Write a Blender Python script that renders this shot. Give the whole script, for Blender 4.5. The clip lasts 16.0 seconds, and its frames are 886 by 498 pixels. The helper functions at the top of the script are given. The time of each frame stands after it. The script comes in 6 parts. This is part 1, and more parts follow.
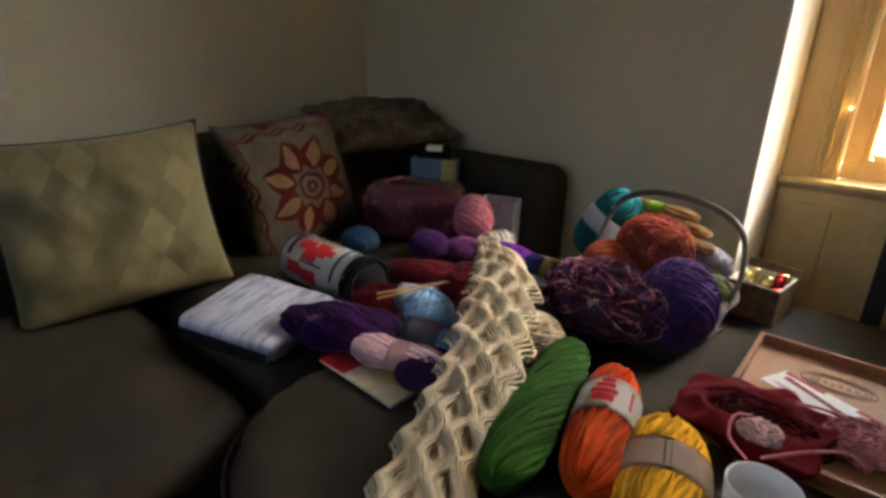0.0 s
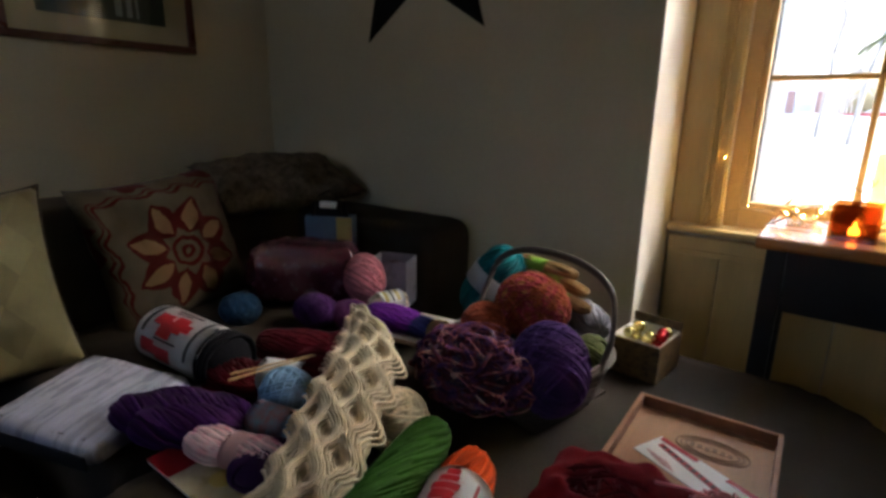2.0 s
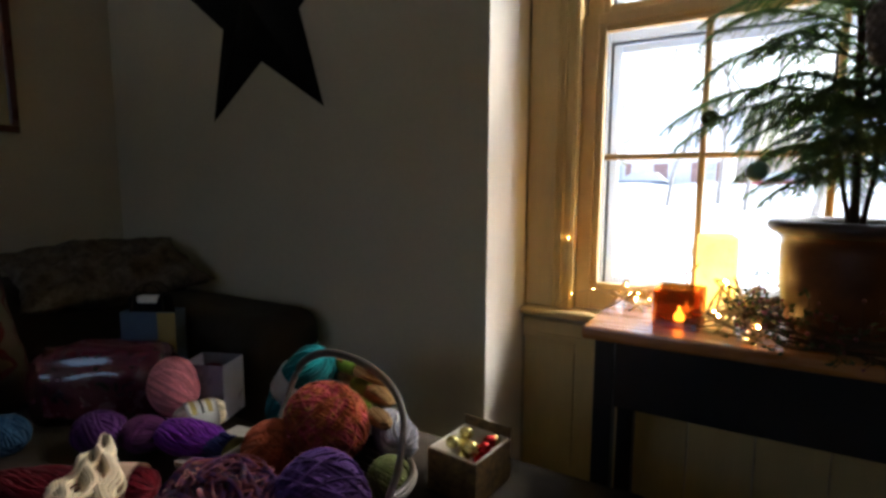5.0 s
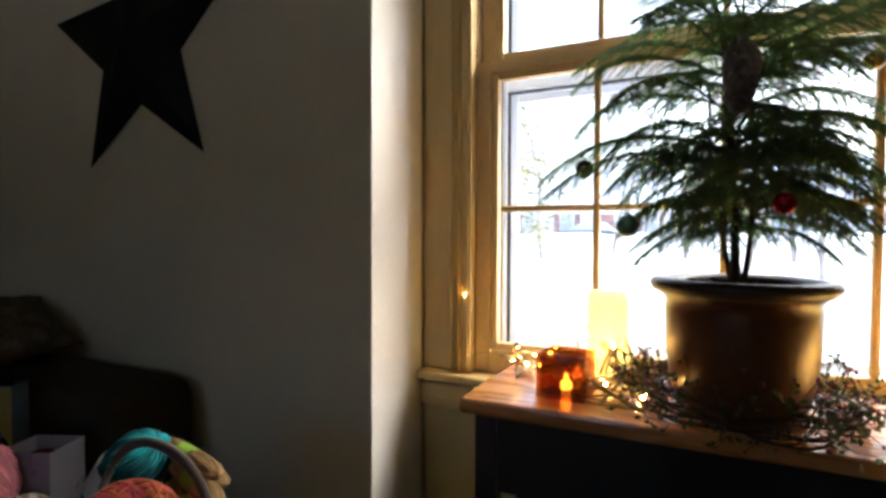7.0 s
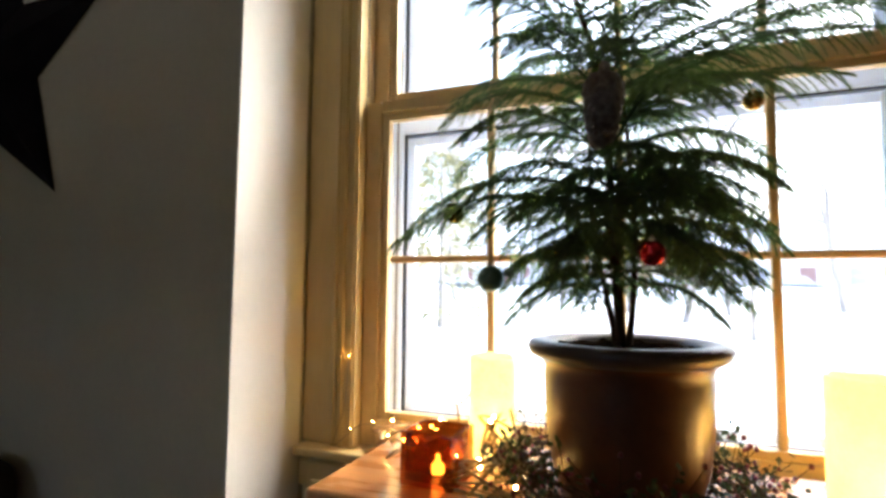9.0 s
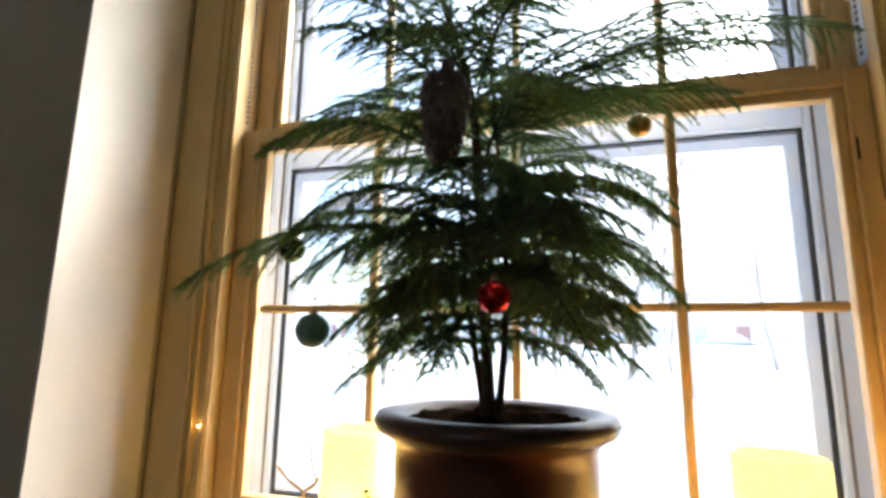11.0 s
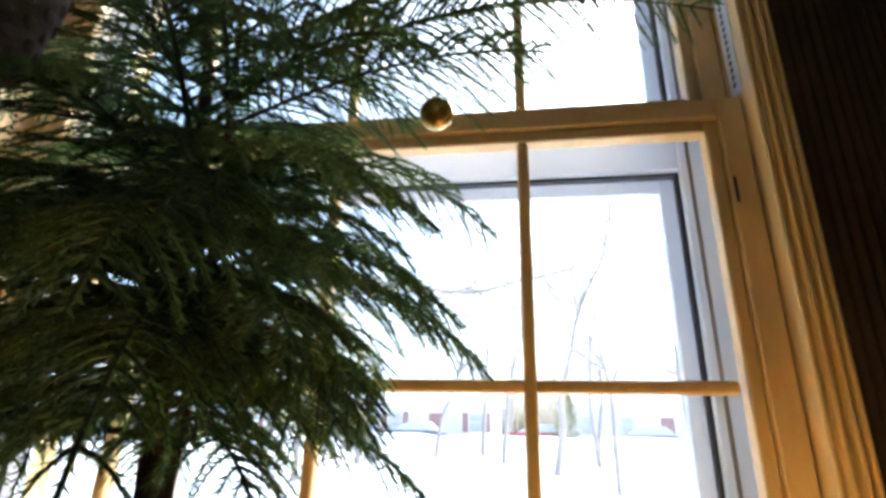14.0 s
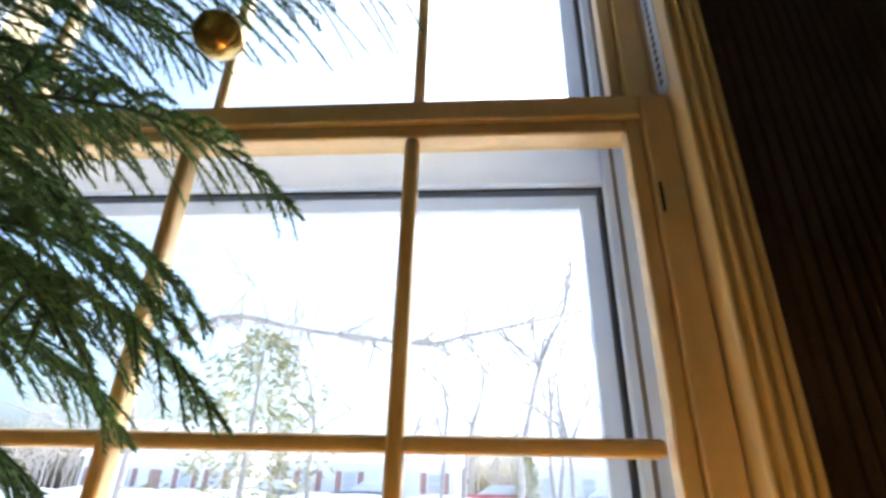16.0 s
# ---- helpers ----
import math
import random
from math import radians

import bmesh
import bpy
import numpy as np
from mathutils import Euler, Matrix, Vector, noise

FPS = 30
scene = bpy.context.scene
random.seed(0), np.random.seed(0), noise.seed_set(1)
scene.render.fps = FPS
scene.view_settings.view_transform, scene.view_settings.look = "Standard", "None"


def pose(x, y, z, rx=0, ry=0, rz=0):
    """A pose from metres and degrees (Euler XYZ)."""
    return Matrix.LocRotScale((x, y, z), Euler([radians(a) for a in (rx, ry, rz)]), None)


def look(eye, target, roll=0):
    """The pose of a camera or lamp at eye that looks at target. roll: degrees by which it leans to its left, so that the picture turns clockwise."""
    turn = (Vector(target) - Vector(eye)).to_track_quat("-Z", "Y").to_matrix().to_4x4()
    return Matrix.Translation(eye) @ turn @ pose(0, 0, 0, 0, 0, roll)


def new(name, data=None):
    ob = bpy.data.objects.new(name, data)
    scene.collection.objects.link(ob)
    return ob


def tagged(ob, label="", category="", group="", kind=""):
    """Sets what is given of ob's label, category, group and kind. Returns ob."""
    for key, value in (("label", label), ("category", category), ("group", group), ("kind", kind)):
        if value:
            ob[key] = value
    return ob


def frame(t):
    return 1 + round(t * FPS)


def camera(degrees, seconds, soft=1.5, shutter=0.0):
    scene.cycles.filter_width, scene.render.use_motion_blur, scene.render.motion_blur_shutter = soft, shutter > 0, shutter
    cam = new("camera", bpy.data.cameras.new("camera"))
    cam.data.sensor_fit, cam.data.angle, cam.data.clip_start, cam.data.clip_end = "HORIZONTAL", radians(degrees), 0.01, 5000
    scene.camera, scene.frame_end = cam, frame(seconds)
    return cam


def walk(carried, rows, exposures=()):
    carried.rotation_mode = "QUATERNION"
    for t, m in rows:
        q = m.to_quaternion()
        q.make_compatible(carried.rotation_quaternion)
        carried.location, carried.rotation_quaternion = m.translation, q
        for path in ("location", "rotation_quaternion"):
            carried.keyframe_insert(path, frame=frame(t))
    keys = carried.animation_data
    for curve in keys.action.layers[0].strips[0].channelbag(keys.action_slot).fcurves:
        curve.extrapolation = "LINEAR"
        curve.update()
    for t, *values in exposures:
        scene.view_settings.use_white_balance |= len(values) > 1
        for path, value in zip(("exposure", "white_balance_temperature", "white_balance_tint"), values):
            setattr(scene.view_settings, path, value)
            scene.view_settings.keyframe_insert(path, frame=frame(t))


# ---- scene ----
cam = camera(80.6, 16.0, soft=3.2)
PATH = [
    (0.0, (0.1745, 0.2906, 1.0012), (-1.1088, 1.6830, 0.3266), 1.58),
    (1.0, (0.2110, 0.3813, 1.0135), (-1.0102, 1.8525, 0.4247), 1.27),
    (2.0, (0.2587, 0.4769, 1.0264), (-0.9105, 2.0175, 0.5226), 0.93),
    (3.0, (0.3121, 0.5756, 1.0387), (-0.8076, 2.1785, 0.6202), 0.61),
    (4.0, (0.3675, 0.6758, 1.0494), (-0.7000, 2.3356, 0.7178), 0.37),
    (5.0, (0.4225, 0.7765, 1.0581), (-0.5871, 2.4884, 0.8158), 0.22),
    (6.0, (0.4754, 0.8771, 1.0646), (-0.4686, 2.6362, 0.9147), 0.16),
    (7.0, (0.5257, 0.9771, 1.0689), (-0.3448, 2.7780, 1.0146), 0.19),
    (8.0, (0.5737, 1.0763, 1.0714), (-0.2165, 2.9127, 1.1161), 0.30),
    (9.0, (0.6198, 1.1746, 1.0724), (-0.0847, 3.0392, 1.2193), 0.46),
    (10.0, (0.6649, 1.2720, 1.0726), (0.0492, 3.1562, 1.3243), 0.64),
    (11.0, (0.7099, 1.3684, 1.0726), (0.1835, 3.2627, 1.4308), 0.83),
    (12.0, (0.7556, 1.4636, 1.0732), (0.3167, 3.3578, 1.5385), 1.00),
    (13.0, (0.8024, 1.5573, 1.0751), (0.4468, 3.4410, 1.6464), 1.15),
    (14.0, (0.8502, 1.6488, 1.0791), (0.5720, 3.5119, 1.7534), 1.26),
    (15.0, (0.8981, 1.7371, 1.0856), (0.6905, 3.5709, 1.8579), 1.35),
    (16.0, (0.9443, 1.8210, 1.0952), (0.8008, 3.6186, 1.9577), 1.46),
]
EXPOSURES = [(0.0, 3.72, 6000, 10), (1.0, 3.38, 5900, 10), (2.0, 2.85, 5800, 10), (4.0, 2.45, 5750, 10), (9.0, 2.7, 5700, 10), (13.0, 2.6, 5600, 10), (16.0, 2.18, 5500, 10)]
walk(cam, [(t, look(eye, target, roll)) for t, eye, target, roll in PATH], EXPOSURES)

# ---- daylight: bright hazy winter sky and a low, veiled sun ----
SUN_DIR = Vector((-0.50, -0.52, -0.75)).normalized()
world = bpy.data.worlds.new("winter_sky")
scene.world = world
world.use_nodes = True
wn = world.node_tree.nodes
sky = wn.new("ShaderNodeTexSky")
sky.sky_type, sky.sun_disc = "NISHITA", False
sky.sun_elevation = math.asin(-SUN_DIR.z)
sky.sun_rotation = math.atan2(-SUN_DIR.x, -SUN_DIR.y)
sky.dust_density, sky.air_density = 7.0, 1.0
world.node_tree.links.new(sky.outputs[0], wn["Background"].inputs[0])
wn["Background"].inputs[1].default_value = 0.15
sun = new("sun", bpy.data.lights.new("sun", "SUN"))
sun.data.energy, sun.data.angle, sun.data.color = 0.45, radians(12), (1.0, 0.93, 0.82)
sun.matrix_world = look((6, 6, 5), Vector((6, 6, 5)) + SUN_DIR)

# ---- materials ----
def material(name, rough=0.6, metal=0.0):
    m = bpy.data.materials.new(name)
    m.use_nodes = True
    b = m.node_tree.nodes["Principled BSDF"]
    b.inputs["Roughness"].default_value = rough
    b.inputs["Metallic"].default_value = metal
    return m, m.node_tree, b


def node(nt, kind, **values):
    n = nt.nodes.new(kind)
    for k, v in values.items():
        n.inputs[k.replace("_", " ")].default_value = v
    return n


def ramp(nt, fac, stops):
    r = nt.nodes.new("ShaderNodeValToRGB")
    while len(r.color_ramp.elements) < len(stops):
        r.color_ramp.elements.new(0.5)
    for e, (p, c) in zip(r.color_ramp.elements, stops):
        e.position, e.color = p, (*c, 1)
    nt.links.new(fac, r.inputs[0])
    return r.outputs[0]


def shade(c, k):
    return tuple(min(1, max(0, v * k)) for v in c)


def surface(name, color, rough=0.6, metal=0.0, scale=8.0, fine=120.0, vary=0.2, bump=0.15, stretch=(1, 1, 1), second=None, per_object=0.0, sheen=0.0, coat=0.0, per_strand=0.0):
    """A painted, woven or wooden surface: broad stains, fine grain, relief."""
    m, nt, b = material(name, rough, metal)
    L = nt.links.new
    co = nt.nodes.new("ShaderNodeTexCoord")
    mp = nt.nodes.new("ShaderNodeMapping")
    mp.inputs["Scale"].default_value = stretch
    L(co.outputs["Object"], mp.inputs[0])
    n1 = node(nt, "ShaderNodeTexNoise", Scale=scale, Detail=5.0, Roughness=0.6)
    n2 = node(nt, "ShaderNodeTexNoise", Scale=fine, Detail=3.0)
    L(mp.outputs[0], n1.inputs[0])
    L(mp.outputs[0], n2.inputs[0])
    mix = nt.nodes.new("ShaderNodeMath")
    mix.operation = "MULTIPLY_ADD"
    L(n2.outputs[0], mix.inputs[0])
    mix.inputs[1].default_value = 0.4
    L(n1.outputs[0], mix.inputs[2])
    col = ramp(nt, mix.outputs[0], [(0.42, shade(color, 1 - vary)), (0.98, second or shade(color, 1 + vary))])
    if per_object or per_strand:
        oi = nt.nodes.new("ShaderNodeObjectInfo" if per_object else "ShaderNodeNewGeometry")
        hs = nt.nodes.new("ShaderNodeHueSaturation")
        mr = nt.nodes.new("ShaderNodeMapRange")
        mr.inputs["To Min"].default_value, mr.inputs["To Max"].default_value = 1 - max(per_object, per_strand), 1 + max(per_object, per_strand)
        L(oi.outputs["Random" if per_object else "Random Per Island"], mr.inputs[0])
        L(mr.outputs[0], hs.inputs["Value"])
        L(col, hs.inputs["Color"])
        col = hs.outputs[0]
    L(col, b.inputs["Base Color"])
    rr = nt.nodes.new("ShaderNodeMapRange")
    rr.inputs["To Min"].default_value, rr.inputs["To Max"].default_value = max(0.02, rough - 0.12), min(1, rough + 0.12)
    L(n1.outputs[0], rr.inputs[0])
    L(rr.outputs[0], b.inputs["Roughness"])
    bp = nt.nodes.new("ShaderNodeBump")
    bp.inputs["Strength"].default_value, bp.inputs["Distance"].default_value = bump, 0.004
    L(mix.outputs[0], bp.inputs["Height"])
    L(bp.outputs[0], b.inputs["Normal"])
    b.inputs["Sheen Weight"].default_value = sheen
    if rough > 0.75:
        b.inputs["Specular IOR Level"].default_value = 0.12
    b.inputs["Coat Weight"].default_value = coat
    return m


def yarn_mat(name, color, second=None, vary=0.28, patches=14.0):
    return surface(name, color, rough=0.95, scale=patches, fine=500, vary=vary, bump=0.5, second=second, sheen=0.04, per_strand=0.32)


def glow(name, color, strength):
    m, nt, b = material(name, 0.5)
    b.inputs["Base Color"].default_value = (*color, 1)
    b.inputs["Emission Color"].default_value = (*color, 1)
    b.inputs["Emission Strength"].default_value = strength
    return m


def glass_mat(name, tint=(1, 1, 1), gloss=0.05):
    m = bpy.data.materials.new(name)
    m.use_nodes = True
    nt = m.node_tree
    nt.nodes.clear()
    out = nt.nodes.new("ShaderNodeOutputMaterial")
    mx = nt.nodes.new("ShaderNodeMixShader")
    tr = nt.nodes.new("ShaderNodeBsdfTransparent")
    gl = nt.nodes.new("ShaderNodeBsdfGlossy")
    tr.inputs[0].default_value = (*tint, 1)
    gl.inputs["Roughness"].default_value = 0.03
    mx.inputs[0].default_value = gloss
    nt.links.new(tr.outputs[0], mx.inputs[1])
    nt.links.new(gl.outputs[0], mx.inputs[2])
    nt.links.new(mx.outputs[0], out.inputs[0])
    return m


WALL = surface("wall_plaster", (0.545, 0.49, 0.345), 0.85, scale=2.5, fine=60, vary=0.07, bump=0.25)
# Dark brown for the unseen east wall, chosen to lower the room's bounced light.
BOUNCE_CUT = surface("dark_unseen_wall", (0.16, 0.10, 0.055), 0.6, scale=4, fine=60, vary=0.25, bump=0.1, stretch=(6, 6, 0.6))
# Off-white toned down so the unseen ceiling bounces less light.
CEIL = surface("ceiling_paint", (0.58, 0.53, 0.45), 0.9, scale=3, fine=80, vary=0.04, bump=0.1)
TRIM = surface("cream_trim_paint", (0.57, 0.41, 0.16), 0.42, scale=6, fine=40, vary=0.10, bump=0.12, stretch=(3, 3, 0.6))
SASH = surface("aged_sash_paint", (0.58, 0.41, 0.18), 0.45, scale=9, fine=70, vary=0.14, bump=0.2, stretch=(2, 2, 1))
REVEAL = surface("reveal_cream_paint", (0.78, 0.73, 0.63), 0.6, scale=4, fine=60, vary=0.05, bump=0.15)
FLOOR = surface("floor_oak", (0.20, 0.12, 0.06), 0.45, scale=5, fine=60, vary=0.3, bump=0.1, stretch=(1, 8, 1), per_object=0.15)
STORM = surface("storm_white_bloomed", (0.70, 0.79, 0.92), 0.4, scale=6, fine=50, vary=0.06, bump=0.05)
storm_nt = STORM.node_tree      # daylight let through the frame imitates bloom from the window
storm_tr, storm_mx = storm_nt.nodes.new("ShaderNodeBsdfTranslucent"), storm_nt.nodes.new("ShaderNodeMixShader")
storm_tr.inputs[0].default_value, storm_mx.inputs[0].default_value = (0.82, 0.87, 0.94, 1), 0.34
storm_nt.links.new(storm_nt.nodes["Principled BSDF"].outputs[0], storm_mx.inputs[1])
storm_nt.links.new(storm_tr.outputs[0], storm_mx.inputs[2])
storm_nt.links.new(storm_mx.outputs[0], storm_nt.nodes["Material Output"].inputs[0])
TRACK = surface("grey_track", (0.22, 0.21, 0.22), 0.5, vary=0.2)
GASKET = surface("black_gasket", (0.03, 0.035, 0.045), 0.6, vary=0.2)
GLASS = glass_mat("window_glass", (0.97, 0.985, 0.98), 0.04)
SOFA = surface("brown_microfibre", (0.034, 0.0255, 0.0165), 0.72, scale=5, fine=180, vary=0.4, bump=0.4)
SOFA.node_tree.nodes["Principled BSDF"].inputs["Specular IOR Level"].default_value = 0.22
SOFA_PIPE = surface("brown_piping", (0.045, 0.034, 0.027), 0.8, vary=0.2)
BLACK = surface("black_desk_paint", (0.012, 0.011, 0.011), 0.35, scale=10, vary=0.3, bump=0.1)
HONEY = surface("honey_pine_varnish", (0.48, 0.20, 0.055), 0.28, scale=4, fine=50, vary=0.3, bump=0.08, stretch=(1, 9, 9), coat=0.3)

# ---- mesh helpers ----
def mesh_of(bm, name, mat, smooth=False):
    me = bpy.data.meshes.new(name)
    bm.to_mesh(me)
    bm.free()
    for m in (mat if isinstance(mat, (list, tuple)) else [mat]):
        me.materials.append(m)
    if smooth:
        me.polygons.foreach_set("use_smooth", [True] * len(me.polygons))
    return me


def part(name, bm, mat, parent=None, label="", smooth=False, m=None):
    ob = new(name, mesh_of(bm, name, mat, smooth))
    if m is not None:
        ob.matrix_basis = m
    if parent is not None:
        ob.parent = parent
    return tagged(ob, label)


def thing(name, m, label, category, group="", kind=""):
    ob = new(name)
    ob.empty_display_size = 0.05
    ob.matrix_basis = m
    return tagged(ob, label, category, group, kind)


def box(bm, lo, hi, bevel=0.0, seg=2):
    """An axis-aligned block between two corners, with rounded edges."""
    lo, hi = Vector(lo), Vector(hi)
    r = bmesh.ops.create_cube(bm, size=1.0, matrix=Matrix.LocRotScale((lo + hi) / 2, None, hi - lo))
    if bevel:
        es = {e for v in r["verts"] for e in v.link_edges}
        bmesh.ops.bevel(bm, geom=list(es), offset=bevel, segments=seg, affect="EDGES", profile=0.5)
    return bm


def block(lo, hi, bevel=0.0, seg=2):
    return box(bmesh.new(), lo, hi, bevel, seg)


def prism(points, z0, z1):
    """An upright prism over a plan."""
    bm = bmesh.new()
    lo = [bm.verts.new((x, y, z0)) for x, y in points]
    hi = [bm.verts.new((x, y, z1)) for x, y in points]
    n = len(points)
    bm.faces.new(list(reversed(lo)))
    bm.faces.new(hi)
    for i in range(n):
        bm.faces.new((lo[i], lo[(i + 1) % n], hi[(i + 1) % n], hi[i]))
    bmesh.ops.recalc_face_normals(bm, faces=bm.faces)
    return bm


def lathe(profile, seg=40, bm=None, m=Matrix()):
    """Turns (radius, height) rows round the z axis."""
    bm = bm or bmesh.new()
    rings = []
    for r, z in profile:
        if r < 1e-6:
            rings.append([bm.verts.new(m @ Vector((0, 0, z)))])
        else:
            rings.append([bm.verts.new(m @ Vector((r * math.cos(a), r * math.sin(a), z))) for a in (2 * math.pi * i / seg for i in range(seg))])
    for p, q in zip(rings, rings[1:]):
        for i in range(seg):
            j = (i + 1) % seg
            f = [p[i % len(p)], p[j % len(p)], q[j % len(q)], q[i % len(q)]]
            f = list(dict.fromkeys(f))
            if len(f) > 2:
                bm.faces.new(f)
    bmesh.ops.recalc_face_normals(bm, faces=bm.faces)
    return bm


def strand_arrays(lines, radius, sides=4, closed=False, taper=1.0):
    """Tubes along many polylines of equal length; returns vertex and face arrays."""
    P = np.asarray(lines, float)
    k, n, _ = P.shape
    if closed:
        T = np.roll(P, -1, 1) - np.roll(P, 1, 1)
    else:
        T = np.gradient(P, axis=1)
    T /= np.linalg.norm(T, axis=2, keepdims=True) + 1e-9
    ref = np.where(np.abs(T[..., 2:3]) > 0.9, np.array([1.0, 0, 0]), np.array([0, 0, 1.0]))
    U = np.cross(T, ref)
    U /= np.linalg.norm(U, axis=2, keepdims=True) + 1e-9
    V = np.cross(T, U)
    a = np.arange(sides) * 2 * np.pi / sides
    rad = np.asarray(radius, float)
    rad = np.broadcast_to(rad.reshape(-1, 1) if rad.ndim == 1 else rad, (k, n)) * np.linspace(1, taper, n)[None, :]
    X = P[:, :, None, :] + rad[:, :, None, None] * (np.cos(a)[None, None, :, None] * U[:, :, None, :] + np.sin(a)[None, None, :, None] * V[:, :, None, :])
    idx = np.arange(k * n * sides).reshape(k, n, sides)
    if closed:
        A, B = idx, np.roll(idx, -1, 1)
    else:
        A, B = idx[:, :-1], idx[:, 1:]
    F = np.stack([A, np.roll(A, -1, 2), np.roll(B, -1, 2), B], -1).reshape(-1, 4)
    return X.reshape(-1, 3), F


def raw_mesh(name, V, F, mat, smooth=True):
    me = bpy.data.meshes.new(name)
    V, F = np.asarray(V, np.float32), np.asarray(F, np.int32)
    me.vertices.add(len(V))
    me.vertices.foreach_set("co", V.ravel())
    k = F.shape[1]
    me.loops.add(F.size)
    me.loops.foreach_set("vertex_index", F.ravel())
    me.polygons.add(len(F))
    me.polygons.foreach_set("loop_start", np.arange(0, F.size, k))
    me.polygons.foreach_set("loop_total", np.full(len(F), k))
    me.update(calc_edges=True)
    me.materials.append(mat)
    if smooth:
        me.polygons.foreach_set("use_smooth", [True] * len(F))
    return me


def strands(name, lines, radius, mat, parent=None, label="", sides=4, closed=False, taper=1.0, m=None):
    V, F = strand_arrays(lines, radius, sides, closed, taper)
    ob = new(name, raw_mesh(name, V, F, mat))
    if m is not None:
        ob.matrix_basis = m
    if parent is not None:
        ob.parent = parent
    return tagged(ob, label)


def spline(points, n):
    """A smooth line of n points through the given ones."""
    p = np.asarray(points, float)
    p = np.vstack([2 * p[0] - p[1], p, 2 * p[-1] - p[-2]])
    out = []
    for u in np.linspace(0, len(p) - 3 - 1e-6, n):
        i, f = int(u), u - int(u)
        a, b, c, d = p[i:i + 4]
        out.append(0.5 * (2 * b + (c - a) * f + (2 * a - 5 * b + 4 * c - d) * f * f + (3 * b - a - 3 * c + d) * f ** 3))
    return np.array(out)


def tube(name, points, radius, mat, parent=None, label="", n=40, sides=8, closed=False):
    return strands(name, [spline(points, n)], radius, mat, parent, label, sides, closed)


def cushion(w, h, thick, n=22, pinch=0.75, puff=0.5, crease=0.006, seed=0):
    """A stuffed pillow standing in the xz plane, its base at z = 0, with drawn-in sides, sharp corners and soft creases."""
    bm = bmesh.new()
    grid = {}
    for s in (-1, 1):
        for i in range(n + 1):
            for j in range(n + 1):
                u, v = 2 * i / n - 1, 2 * j / n - 1
                edge = max(abs(u), abs(v)) > 0.9999
                if s == 1 and edge:
                    grid[s, i, j] = grid[-1, i, j]
                    continue
                k = ((1 - u ** 4) * (1 - v ** 4)) ** puff
                du, dv = 1 - 0.055 * (1 - v * v) ** 0.8 * pinch, 1 - 0.055 * (1 - u * u) ** 0.8 * pinch
                x, z = u * du * w / 2, v * dv * h / 2 + h / 2
                wob = crease * (noise.noise((u * 2.2, v * 2.2, seed + s)) * 2 + noise.noise((u * 6, v * 6, seed + 5 * s)))
                grid[s, i, j] = bm.verts.new((x, s * (thick / 2 * k) + (wob * (0.4 + k) if not edge else 0), z))
    for s in (-1, 1):
        for i in range(n):
            for j in range(n):
                f = [grid[s, i, j], grid[s, i + 1, j], grid[s, i + 1, j + 1], grid[s, i, j + 1]]
                bm.faces.new(f if s < 0 else f[::-1])
    return bm


def soft_block(lo, hi, radius=0.05, seg=4, puff=0.0, cuts=10, seed=0, wrinkle=0.0):
    """An upholstered block: large rounded edges, a crowned top, slack cloth."""
    lo, hi = Vector(lo), Vector(hi)
    bm = bmesh.new()
    size = hi - lo
    n = cuts
    bmesh.ops.create_cube(bm, size=2.0)
    bmesh.ops.subdivide_edges(bm, edges=bm.edges[:], cuts=n, use_grid_fill=True)
    for v in bm.verts:
        p = v.co.copy()
        q = Vector([math.copysign(abs(c) ** 0.8, c) for c in p])
        half = size / 2
        P = Vector((q.x * half.x, q.y * half.y, q.z * half.z))
        inner = Vector([max(-h + radius, min(h - radius, c)) for c, h in zip(P, half)])
        d = P - inner
        if d.length > 1e-6:
            P = inner + d.normalized() * min(radius, d.length) if sum(1 for c in d if abs(c) > 1e-6) > 1 else P
        k = max(0, (1 - q.x ** 2)) * max(0, (1 - q.y ** 2))
        if p.z > 0:
            P.z += puff * k ** 0.5
        if wrinkle:
            w = noise.noise((P.x * 9 + seed, P.y * 9, P.z * 9)) + 0.5 * noise.noise((P.x * 25, P.y * 25 + seed, P.z * 25))
            P += p.normalized() * wrinkle * w
        v.co = P + (lo + hi) / 2
    bmesh.ops.recalc_face_normals(bm, faces=bm.faces)
    return bm

# ---- the room ----
ROOM_E, ROOM_S, CEIL_Z = 2.9, -2.4, 2.46
X_W, Y_N = -2.02, 2.07
def structure(name, bm, mat, label, category):
    return tagged(part(name, bm, mat), label, category, kind="structure")


wall_w = structure("wall_west", block((X_W - 0.25, ROOM_S - 0.25, 0), (X_W, 2.6, CEIL_Z)), WALL, "warm beige plastered wall behind the sofa", "wall")
structure("wall_north_left", prism([(X_W, Y_N), (-0.202, Y_N), (-0.180, 2.285), (-0.180, 2.60), (X_W, 2.60)], 0, CEIL_Z), WALL, "thick beige plastered wall with a star on it", "wall")
structure("wall_north_right", prism([(1.622, Y_N), (ROOM_E, Y_N), (ROOM_E, 2.60), (1.600, 2.60), (1.600, 2.285)], 0, CEIL_Z), WALL, "thick beige plastered wall beside the window", "wall")
structure("wall_north_head", block((-0.180, 2.12, 2.39), (1.600, 2.60, CEIL_Z)), WALL, "plastered lintel over the deep window recess", "wall")
structure("wall_north_foot", block((-0.180, 2.318, 0), (1.600, 2.60, 0.655)), WALL, "wall below the window", "wall")
SX0, SX1, SZ0, SZ1 = -1.10, -0.05, 1.25, 2.20      # daylight opening behind the walk
south = bmesh.new()
